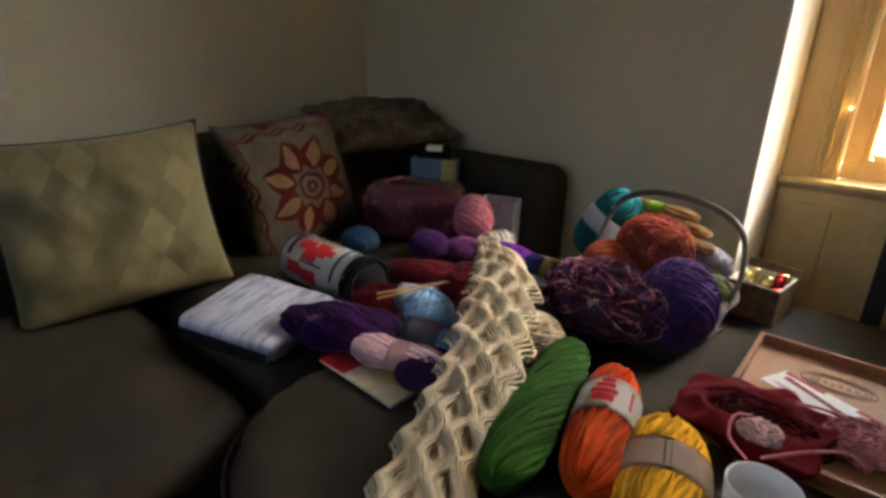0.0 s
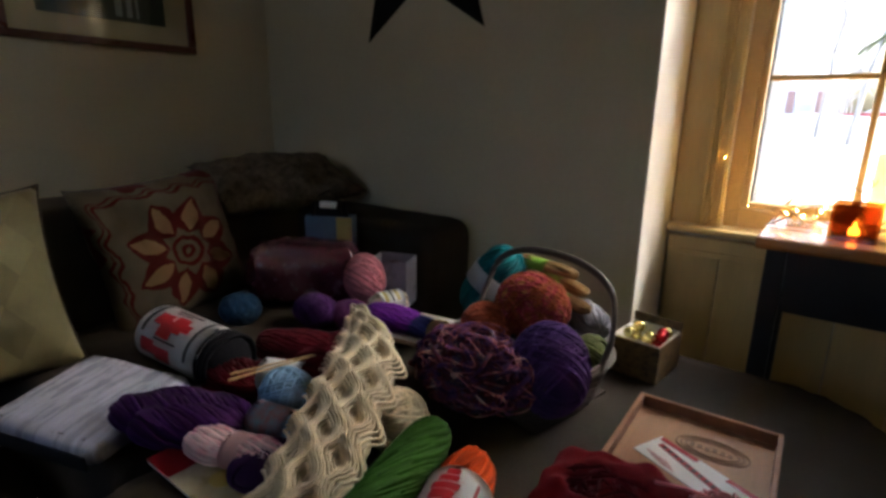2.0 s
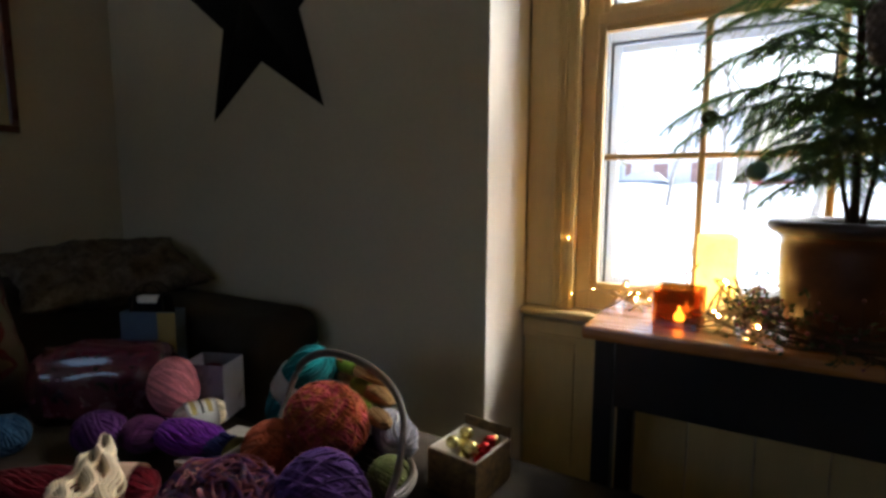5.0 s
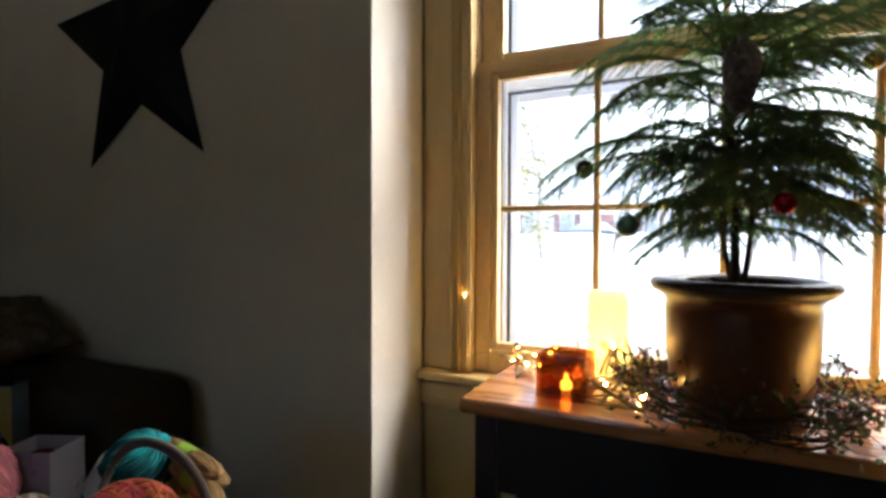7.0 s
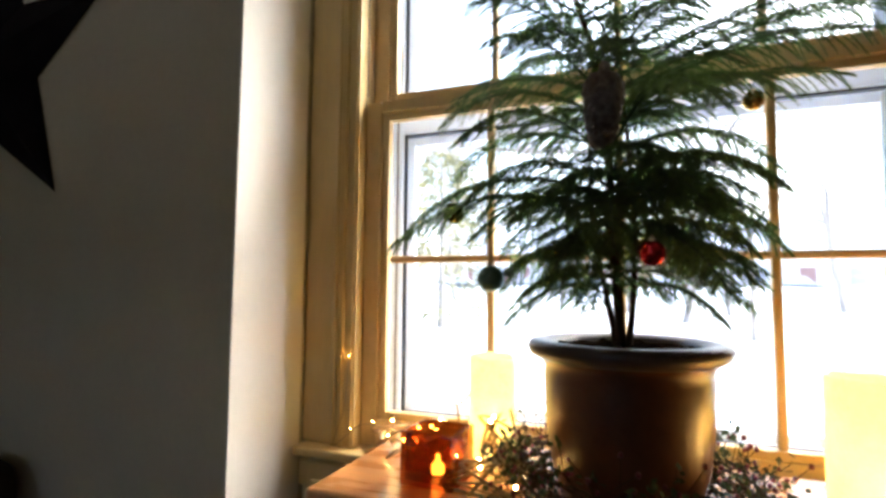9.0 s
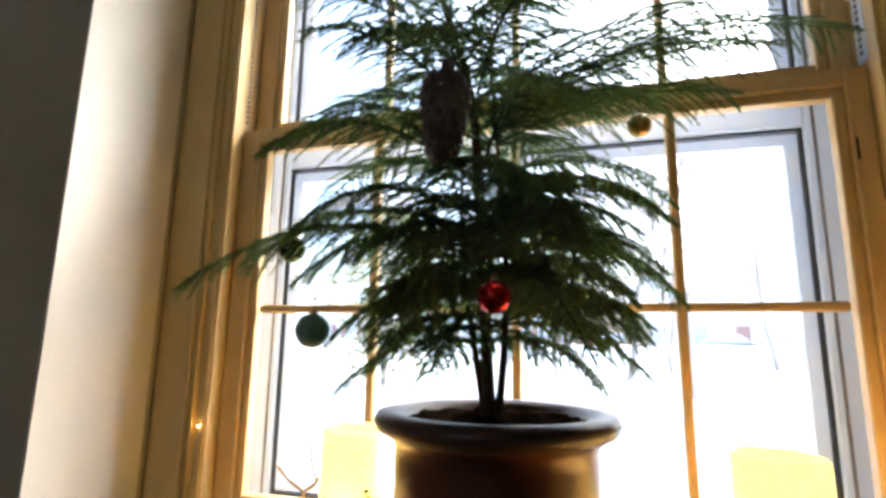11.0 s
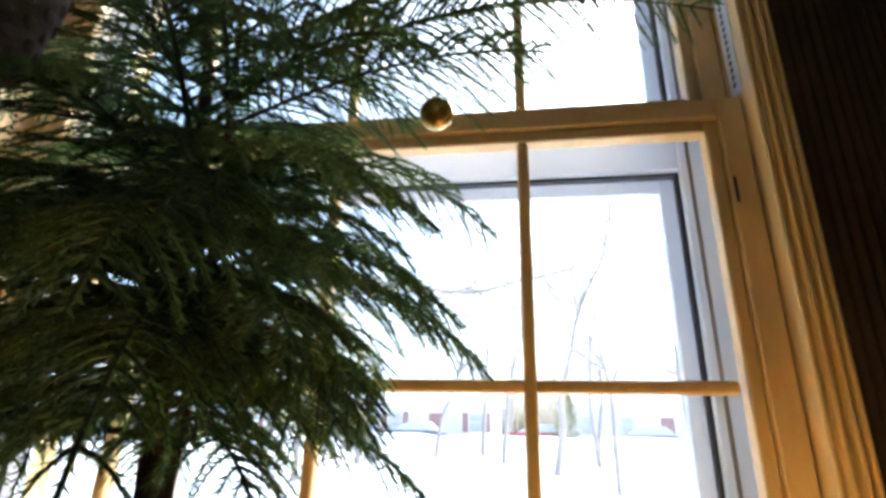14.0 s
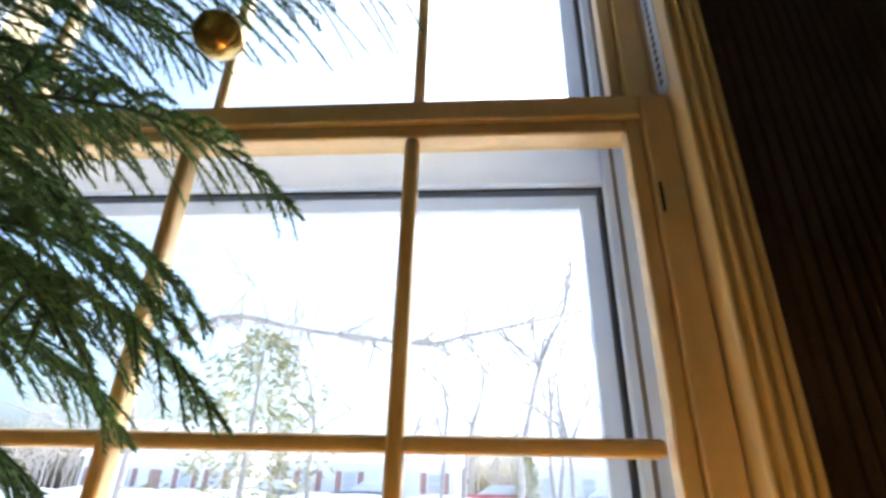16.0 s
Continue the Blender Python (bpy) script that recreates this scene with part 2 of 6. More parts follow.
box(south, (X_W, ROOM_S - 0.2, 0), (SX0, ROOM_S, CEIL_Z))
box(south, (SX1, ROOM_S - 0.2, 0), (ROOM_E, ROOM_S, CEIL_Z))
box(south, (SX0, ROOM_S - 0.2, 0), (SX1, ROOM_S, SZ0))
box(south, (SX0, ROOM_S - 0.2, SZ1), (SX1, ROOM_S, CEIL_Z))
structure("wall_south", south, WALL, "plain beige plastered wall with a window opening", "wall")
structure("wall_east", block((ROOM_E, ROOM_S - 0.2, 0), (ROOM_E + 0.2, 2.60, CEIL_Z)), BOUNCE_CUT, "unseen plain east wall, dark brown to cut bounced light", "wall")
structure("ceiling", block((X_W - 0.25, ROOM_S - 0.2, CEIL_Z), (ROOM_E + 0.2, 2.60, CEIL_Z + 0.15)), CEIL, "unseen plain ceiling, toned down to cut bounced light", "ceiling")
structure("reveal_left", prism([(-0.204, Y_N - 0.002), (-0.198, Y_N - 0.002), (-0.174, 2.283), (-0.180, 2.283)], 0.0, 2.39), REVEAL, "cream painted splayed reveal of the deep window recess", "wall")
structure("reveal_right", prism([(1.624, Y_N - 0.002), (1.600, 2.283), (1.594, 2.283), (1.618, Y_N - 0.002)], 0.0, 2.39), REVEAL, "cream painted splayed reveal of the deep window recess", "wall")

# ---- the window ----
window = thing("window_1", Matrix(), "tall double-hung sash window with cream wood trim and eight panes a sash", "window", kind="structure")
WX0, WX1 = -0.022, 1.168          # sash, outer edges
GX0, GX1 = 0.039, 1.115           # glazed field
MUNT = [0.300, 0.583, 0.863]


def ridged(x0, x1, yb, yf, z0, z1, beads):
    """A moulded board: its plan has a row of rounded beads."""
    pts = [(x0, yb)]
    w = (x1 - x0) / sum(b for b, _ in beads)
    x = x0
    for wide, deep in beads:
        for k in range(7):
            a = math.pi * k / 6
            pts.append((x + wide * w * (1 - math.cos(a)) / 2, yf - deep * math.sin(a) if deep > 0 else yf))
        x += wide * w
    pts.append((x1, yb))
    out = [pts[0]]
    for p in pts[1:]:
        if (Vector(p) - Vector(out[-1])).length > 1e-4:
            out.append(p)
    return prism(out, z0, z1)


BEADS = [(2.2, 0.006), (0.5, -1), (1.0, 0.004), (0.5, -1), (1.6, 0.010), (0.4, -1), (2.4, 0.0), (0.4, -1), (1.2, 0.008), (1.0, 0.005)]
part("casing", ridged(-0.090, WX0 - 0.002, 2.318, 2.290, 0.692, 2.36, BEADS), TRIM, window, "cream moulded side casing")
part("casing", ridged(WX1 + 0.002, 1.226, 2.318, 2.290, 0.692, 2.36, [(0.8, 0.004), (0.3, -1), (1.0, 0.008), (0.3, -1), (1.0, 0.011), (0.3, -1), (1.0, 0.008), (0.3, -1), (1.1, 0.006)]), TRIM, window, "cream moulded side casing")
part("side_board", block((-0.174, 2.297, 0.692), (-0.091, 2.598, 2.389), 0.002), TRIM, window, "plain cream board beside the casing")
part("side_board", block((1.2265, 2.297, 0.692), (1.594, 2.598, 2.389), 0.002), TRIM, window, "plain cream board beside the casing")
part("head_casing", block((-0.118, 2.290, 2.362), (1.226, 2.40, 2.389), 0.004), TRIM, window)
for x0, x1 in ((-0.116, WX0 - 0.003), (WX1 + 0.003, 1.2255)):
    part("jamb", block((x0, 2.3195, 0.692), (x1, 2.598, 2.36), 0.001), SASH, window, "cream jamb with a sash channel")
part("sill", block((-0.172, 2.248, 0.668), (1.592, 2.345, 0.690), 0.007, 3), TRIM, window, "worn cream window sill")
part("outer_sill", block((-0.02, 2.347, 0.640), (1.165, 2.64, 0.676), 0.004), SASH, window)
part("apron", block((-0.172, 2.278, 0.590), (1.592, 2.316, 0.652), 0.006, 3), TRIM, window, "moulded apron under the sill")
part("apron_moulding", block((-0.130, 2.268, 0.592), (1.56, 2.277, 0.612), 0.004), TRIM, window)
nb = 11
for i in range(nb):
    x0 = -0.172 + i * 1.764 / nb
    part("board", block((x0 + 0.0012, 2.296, 0.10), (x0 + 1.764 / nb - 0.0012, 2.316, 0.588), 0.0025), TRIM, window)
part("baseboard", block((-0.172, 2.284, 0.0), (1.592, 2.317, 0.098), 0.006), TRIM, window)


def sash(name, y0, y1, z0, z1, bottom, top, bar, label, muntins=MUNT):
    """One glazed sash: stiles, rails, muntins and eight panes."""
    s = part(name, block((WX0, y0, z0), (GX0 - 0.019, y1, z1), 0.003), SASH, window, label)
    part("stile", block((GX1 + 0.019, y0, z0), (WX1, y1, z1), 0.003), SASH, s)
    part("rail", block((GX0 - 0.0185, y0 + 0.0005, z0), (GX1 + 0.0185, y1, bottom - 0.019), 0.003), SASH, s)
    part("rail", block((GX0 - 0.0185, y0 + 0.0005, top + 0.019), (GX1 + 0.0185, y1, z1), 0.003), SASH, s)
    for x0, x1 in ((GX0 - 0.0185, GX0), (GX1, GX1 + 0.0185)):
        part("glazing_bead", block((x0, y0 + 0.007, bottom - 0.0185), (x1, y1 - 0.004, top + 0.0185), 0.0035), SASH, s)
    for za, zb in ((bottom - 0.0185, bottom), (top, top + 0.0185)):
        part("glazing_bead", block((GX0 + 0.0005, y0 + 0.007, za), (GX1 - 0.0005, y1 - 0.004, zb), 0.0035), SASH, s)
    for x in muntins:
        part("muntin", block((x - 0.0085, y0 + 0.006, bottom + 0.0005), (x + 0.0085, y1 - 0.006, top - 0.0005), 0.006, 3), SASH, s)
    edges = [GX0, *muntins, GX1]
    for a, b in zip(edges, edges[1:]):
        part("muntin", block((a + 0.006, y0 + 0.0075, bar - 0.0085), (b - 0.006, y1 - 0.007, bar + 0.0085), 0.006, 3), SASH, s)
        for z_lo, z_hi in ((bottom, bar), (bar, top)):
            g = part("pane", block((a + 0.002, (y0 + y1) / 2 + 0.004, z_lo + 0.002), (b - 0.002, (y0 + y1) / 2 + 0.006, z_hi - 0.002)), GLASS, s)
            g.visible_shadow = False
    return s


lower = sash("lower_sash", 2.318, 2.354, 0.694, 1.537, 0.774, 1.487, 1.140, "cream lower sash of eight panes")
upper = sash("upper_sash", 2.358, 2.394, 1.512, 2.358, 1.572, 2.312, 1.935, "cream upper sash of eight panes")
part("latch_mark", block((1.1375, 2.3160, 1.375), (1.1415, 2.3177, 1.412), 0.001), BLACK, lower, "dark rusty notch in the sash")
# perforated metal strip in the channel above the lower sash
strip = part("channel_strip", block((1.1685, 2.3125, 1.547), (1.1705, 2.3445, 2.35)), STORM, window)
for side, x in ((1, 1.1675), (-1, -0.0245)):
    holes = bmesh.new()
    for k in range(60):
        box(holes, (x - 0.0006, 2.325, 1.56 + k * 0.0125), (x + 0.0006, 2.331, 1.566 + k * 0.0125))
    part("perforation", holes, GASKET, window)

# storm window outside
storm = part("storm_frame", block((WX0 + 0.004, 2.43, 0.68), (0.028, 2.475, 2.36), 0.003), STORM, window, "white metal storm window frame with black gasket")
part("stile", block((1.1102, 2.43, 0.68), (WX1 - 0.004, 2.475, 2.36), 0.003), STORM, storm)
for za, zb in ((0.68, 0.745), (1.485, 1.545), (2.315, 2.36)):
    part("rail", block((0.0283, 2.432, za), (1.1099, 2.474, zb), 0.003), STORM, storm)
for x0, x1 in ((0.0285, 0.034), (1.1045, 1.1098)):
    part("gasket", block((x0, 2.440, 0.746), (x1, 2.466, 1.484)), GASKET, storm)
    part("gasket", block((x0, 2.440, 1.546), (x1, 2.466, 2.314)), GASKET, storm)
for za, zb in ((0.746, 0.750), (1.480, 1.484), (1.546, 1.550), (2.310, 2.314)):
    part("gasket", block((0.0345, 2.441, za), (1.1040, 2.465, zb)), GASKET, storm)
for za, zb in ((0.755, 1.475), (1.553, 2.305)):
    for lo, hi in (((0.035, 2.446, za), (0.058, 2.464, zb)), ((1.080, 2.446, za), (1.103, 2.464, zb)), ((0.0585, 2.4465, za), (1.0795, 2.4635, za + 0.022)), ((0.0585, 2.4465, zb - 0.022), (1.0795, 2.4635, zb))):
        part("inner_frame", block(lo, hi, 0.002), STORM, storm)
    g = part("pane", block((0.059, 2.454, za + 0.0225), (1.079, 2.456, zb - 0.0225)), GLASS, storm)
    g.visible_shadow = False
for x in (0.014, 1.124):
    part("track", block((x - 0.002, 2.4275, 0.70), (x + 0.003, 2.4298, 2.35)), TRACK, storm)

# ---- floor ----
floor_slab = structure("floor", block((X_W - 0.2, ROOM_S - 0.2, -0.12), (ROOM_E + 0.2, 2.60, -0.012)), FLOOR, "dark oak board floor", "floor")

# ---- desk under the window ----
def build_desk():
    d = thing("desk", pose(0, 0, 0), "black painted desk with a honey-coloured pine top", "desk")
    part("tabletop", block((0.118, 1.892, 0.725), (1.55, 2.245, 0.755), 0.007, 3), HONEY, d, "honey pine top with rounded edge")
    part("apron", block((0.185, 1.922, 0.572), (1.47, 1.944, 0.7245), 0.002), BLACK, d)
    part("apron", block((0.185, 2.190, 0.572), (1.47, 2.212, 0.7245), 0.002), BLACK, d)
    part("apron", block((0.150, 1.962, 0.572), (0.172, 2.182, 0.7245), 0.002), BLACK, d)
    for x, dx in ((0.142, -0.028), (1.478, 0.028)):
        for y in (1.915, 2.181):
            bm = bmesh.new()
            box(bm, (x, y, 0.0), (x + 0.042, y + 0.042, 0.7245), 0.003)
            part("leg", bm, BLACK, d)
    return d


build_desk()


# ---- sofa and ottoman ----
def build_sofa():
    s = thing("sofa", pose(0, 0, 0), "dark brown microfibre sofa with piped seat cushions", "sofa")
    part("base", soft_block((-1.86, -0.62, 0.06), (-0.79, 2.03, 0.30), 0.03, cuts=6), SOFA, s, smooth=True)
    part("backrest", soft_block((-1.88, -0.60, 0.10), (-1.46, 2.045, 0.74), 0.10, cuts=14, seed=3, wrinkle=0.004), SOFA, s, smooth=True)
    part("armrest", soft_block((-1.50, 1.768, 0.08), (-0.785, 2.048, 0.656), 0.06, cuts=14, seed=9, wrinkle=0.004), SOFA, s, smooth=True)
    for y0, y1, z in ((-0.10, 0.700, 0.372), (0.706, 1.760, 0.402)):
        c = part("seat_cushion", soft_block((-1.47, y0, 0.13), (-0.655, y1, z), 0.11, puff=0.026, cuts=24, seed=y0, wrinkle=0.005), SOFA, s, smooth=True)
        for z_p in (z - 0.105,):
            k = 0.012
            ring = [(-1.45, y0 + k, z_p), (-1.0, y0 + k * 0.6, z_p), (-0.72, y0 + k, z_p), (-0.667, y0 + 0.06, z_p), (-0.662, (y0 + y1) / 2, z_p), (-0.667, y1 - 0.06, z_p), (-0.72, y1 - k, z_p), (-1.0, y1 - k * 0.6, z_p), (-1.45, y1 - k, z_p)]
            tube("piping", ring, 0.008, SOFA_PIPE, c, n=60)
    for x in (-1.80, -0.86):
        for y in (-0.52, 1.96):
            part("foot", block((x - 0.03, y - 0.03, 0), (x + 0.03, y + 0.03, 0.062), 0.004), BLACK, s)
    return s


build_sofa()


def rounded_plan(x0, y0, x1, y1, r, n=10):
    pts = []
    for cx, cy, a0 in ((x1 - r, y1 - r, 0), (x0 + r, y1 - r, 90), (x0 + r, y0 + r, 180), (x1 - r, y0 + r, 270)):
        for k in range(n + 1):
            a = radians(a0 + 90 * k / n)
            pts.append((cx + r * math.cos(a), cy + r * math.sin(a)))
    return pts


def build_ottoman():
    o = thing("ottoman", pose(0, 0, 0), "large dark brown microfibre ottoman with rounded corners and gathered sides", "ottoman")
    bm = bmesh.new()
    plan = rounded_plan(-0.642, 0.52, 0.470, 1.905, 0.24, 14)
    cx, cy = -0.09, 1.21
    rings = []
    for inset, z in ((0.02, 0.08), (0.0, 0.12), (0.0, 0.33), (0.006, 0.372), (0.022, 0.404), (0.05, 0.422), (0.12, 0.432), (0.3, 0.434), (0.5, 0.435)):
        ring = []
        for i, (x, y) in enumerate(plan):
            d = Vector((cx - x, cy - y)).normalized()
            g = 0.006 * math.sin(i * 2.4) * (1 if 0.3 < z < 0.43 else 0.2)
            ring.append(bm.verts.new((x + d.x * (inset + g), y + d.y * (inset + g), z + 0.003 * noise.noise((x * 7 + inset * 9, y * 7, 1)))))
        rings.append(ring)
    for p, q in zip(rings, rings[1:]):
        for i in range(len(p)):
            j = (i + 1) % len(p)
            bm.faces.new((p[i], p[j], q[j], q[i]))
    bm.faces.new(rings[-1])
    bm.faces.new(rings[0][::-1])
    part("cushion", bm, SOFA, o, smooth=True)
    ring = [(x * 1.0, y, 0.372) for x, y in rounded_plan(-0.645, 0.517, 0.473, 1.908, 0.24, 14)]
    strands("piping", [ring], 0.006, SOFA_PIPE, o, sides=6, closed=True)
    for x in (-0.5, 0.33):
        for y in (0.68, 1.75):
            part("foot", block((x - 0.03, y - 0.03, 0), (x + 0.03, y + 0.03, 0.085), 0.004), BLACK, o)
    return o


build_ottoman()


# ---- dark pleated sheet beside the window ----
DARK_SHEET = surface("dark_brown_sheet", (0.065, 0.045, 0.030), 0.9, scale=8, fine=300, vary=0.3, bump=0.4)
# A finely pleated dark brown sheet on a rod, covering the cream side board.
def build_dark_sheet():
    c = thing("curtain", pose(0, 0, 0), "dark brown pleated sheet in front of the right side board", "curtain")
    bm = bmesh.new()
    xs = np.linspace(1.212, 1.590, 220)
    grid = []
    for z in np.linspace(0.80, 2.34, 12):
        row = []
        for x in xs:
            k = min(1.0, (x - 1.212) / 0.05)
            row.append(bm.verts.new((x, 2.286 + 0.0035 * k * math.sin((x - 1.212) * 520 + 0.4 * math.sin(z * 3)) - 0.016 * k, z)))
        grid.append(row)
    for p, q in zip(grid, grid[1:]):
        for i in range(len(xs) - 1):
            bm.faces.new((p[i], p[i + 1], q[i + 1], q[i]))
    bmesh.ops.solidify(bm, geom=bm.faces[:], thickness=0.0025)
    part("cloth", bm, DARK_SHEET, c, smooth=True)
    tube("rod", [(1.20, 2.268, 2.345), (1.42, 2.268, 2.345), (1.594, 2.268, 2.345)], 0.007, BLACK, c, n=8)


build_dark_sheet()

# ---- potted pine on the desk ----
def leaf_mat(name, color, vary=0.35):
    m = surface(name, color, 0.6, scale=30, fine=200, vary=vary, bump=0.0, second=shade(color, 1.9))
    nt = m.node_tree
    b = nt.nodes["Principled BSDF"]
    tr = nt.nodes.new("ShaderNodeBsdfTranslucent")
    mx = nt.nodes.new("ShaderNodeMixShader")
    mx.inputs[0].default_value = 0.55
    col = b.inputs["Base Color"].links[0].from_socket
    nt.links.new(col, tr.inputs[0])
    nt.links.new(b.outputs[0], mx.inputs[1])
    nt.links.new(tr.outputs[0], mx.inputs[2])
    nt.links.new(mx.outputs[0], nt.nodes["Material Output"].inputs[0])
    return m


NEEDLE = leaf_mat("pine_needles", (0.094, 0.150, 0.041))
BARK = surface("pine_bark", (0.10, 0.055, 0.030), 0.85, scale=40, fine=200, vary=0.4, bump=0.6, stretch=(1, 1, 0.3))
TWIG = surface("green_twig", (0.06, 0.09, 0.03), 0.7, scale=40, vary=0.3)
GLAZE = surface("brown_glaze", (0.120, 0.036, 0.009), 0.36, scale=9, fine=60, vary=0.4, bump=0.15, coat=0.1)
RIM_GLAZE = surface("dark_rim_glaze", (0.075, 0.045, 0.030), 0.42, scale=14, fine=90, vary=0.3, bump=0.1, coat=0.1)
SOIL = surface("potting_soil", (0.016, 0.009, 0.005), 0.95, scale=60, fine=260, vary=0.6, bump=0.6)
SOIL.node_tree.nodes["Principled BSDF"].inputs["Specular IOR Level"].default_value = 0.0

POT = Vector((0.597, 2.025, 0.0))
rng = np.random.default_rng(7)


def unit(v):
    v = np.asarray(v, float)
    return v / (np.linalg.norm(v) + 1e-9)


def needles_along(P, length, step, width, taper=True):
    """Blades set spirally round a twig; P: its points."""
    seglen = np.linalg.norm(np.diff(P, axis=0), axis=1)
    s = np.concatenate([[0], np.cumsum(seglen)])
    n = max(6, int(s[-1] / step))
    u = np.linspace(0.02 * s[-1], s[-1], n)
    C = np.stack([np.interp(u, s, P[:, i]) for i in range(3)], 1)
    T = np.gradient(C, axis=0)
    T /= np.linalg.norm(T, axis=1, keepdims=True) + 1e-9
    U = np.cross(T, np.array([0.1, 0.05, 1.0]))
    U /= np.linalg.norm(U, axis=1, keepdims=True) + 1e-9
    V = np.cross(T, U)
    a = np.arange(n) * 2.4 + rng.uniform(-0.3, 0.3, n)
    R = np.cos(a)[:, None] * U * 1.0 + np.sin(a)[:, None] * V * 0.65
    L = length * rng.uniform(0.75, 1.15, n)[:, None] * (1 - 0.45 * (u / s[-1])[:, None] ** 3)
    tip = C + (R * 0.75 + T * 0.70) * L
    side = np.cross(R, T) * width / 2
    X = np.stack([C - side, C + side, tip], 1).reshape(-1, 3)
    return X


def branch_mesh(start, direction, length, rise, droop, twig_len, parent, needle=0.0098):
    """One bough: a bending axis, paired drooping side shoots, and their needles."""
    d = unit([*direction, 0])
    side = np.array([-d[1], d[0], 0])
    n = 16
    t = np.linspace(0, 1, n)
    sway = rng.normal(0, 0.03) * length
    axis = np.array(start)[None] + d[None] * (length * t)[:, None] + side[None] * (sway * np.sin(t * 2.2))[:, None]
    axis[:, 2] += rise * length * np.sin(t * 1.7) - droop * length * t ** 2.6
    tri, twigs, rad = [], [axis], [0.0028]
    tri.append(needles_along(axis[2:], needle, 0.0011, 0.0021))
    pairs = int(length / 0.0115)
    for k in range(pairs):
        f = 0.14 + 0.84 * k / pairs
        i = f * (n - 1)
        j = int(i)
        base = axis[j] + (axis[min(j + 1, n - 1)] - axis[j]) * (i - j)
        tang = unit(axis[min(j + 1, n - 1)] - axis[j])
        for sgn in (-1, 1):
            ln = twig_len * (0.30 + 0.85 * math.sin(math.pi * min(1, 0.16 + 0.84 * f) ** 0.9)) * rng.uniform(0.7, 1.15) * (1.0 - 0.35 * f)
            if rng.random() < 0.07:
                continue
            ang = radians(rng.uniform(42, 62))
            w = unit(tang * math.cos(ang) + side * sgn * math.sin(ang))
            tt = np.linspace(0, 1, n)
            tw = base[None] + w[None] * (ln * tt)[:, None] + d[None] * (0.15 * ln * tt ** 2)[:, None]
            tw[:, 2] += 0.10 * ln * tt - rng.uniform(0.35, 0.75) * ln * tt ** 2.2
            twigs.append(tw)
            rad.append(0.0011)
            tri.append(needles_along(tw, needle * rng.uniform(0.85, 1.05), 0.00115, 0.0020))
    V = np.concatenate(tri)
    F = np.arange(len(V)).reshape(-1, 3)
    b = strands("bough", np.array(twigs), np.array(rad), TWIG, parent, sides=4, taper=0.35)
    new_ob = new("needles", raw_mesh("needles", V, F, NEEDLE, False))
    new_ob.parent = b
    tagged(new_ob, kind="stuff")
    return b


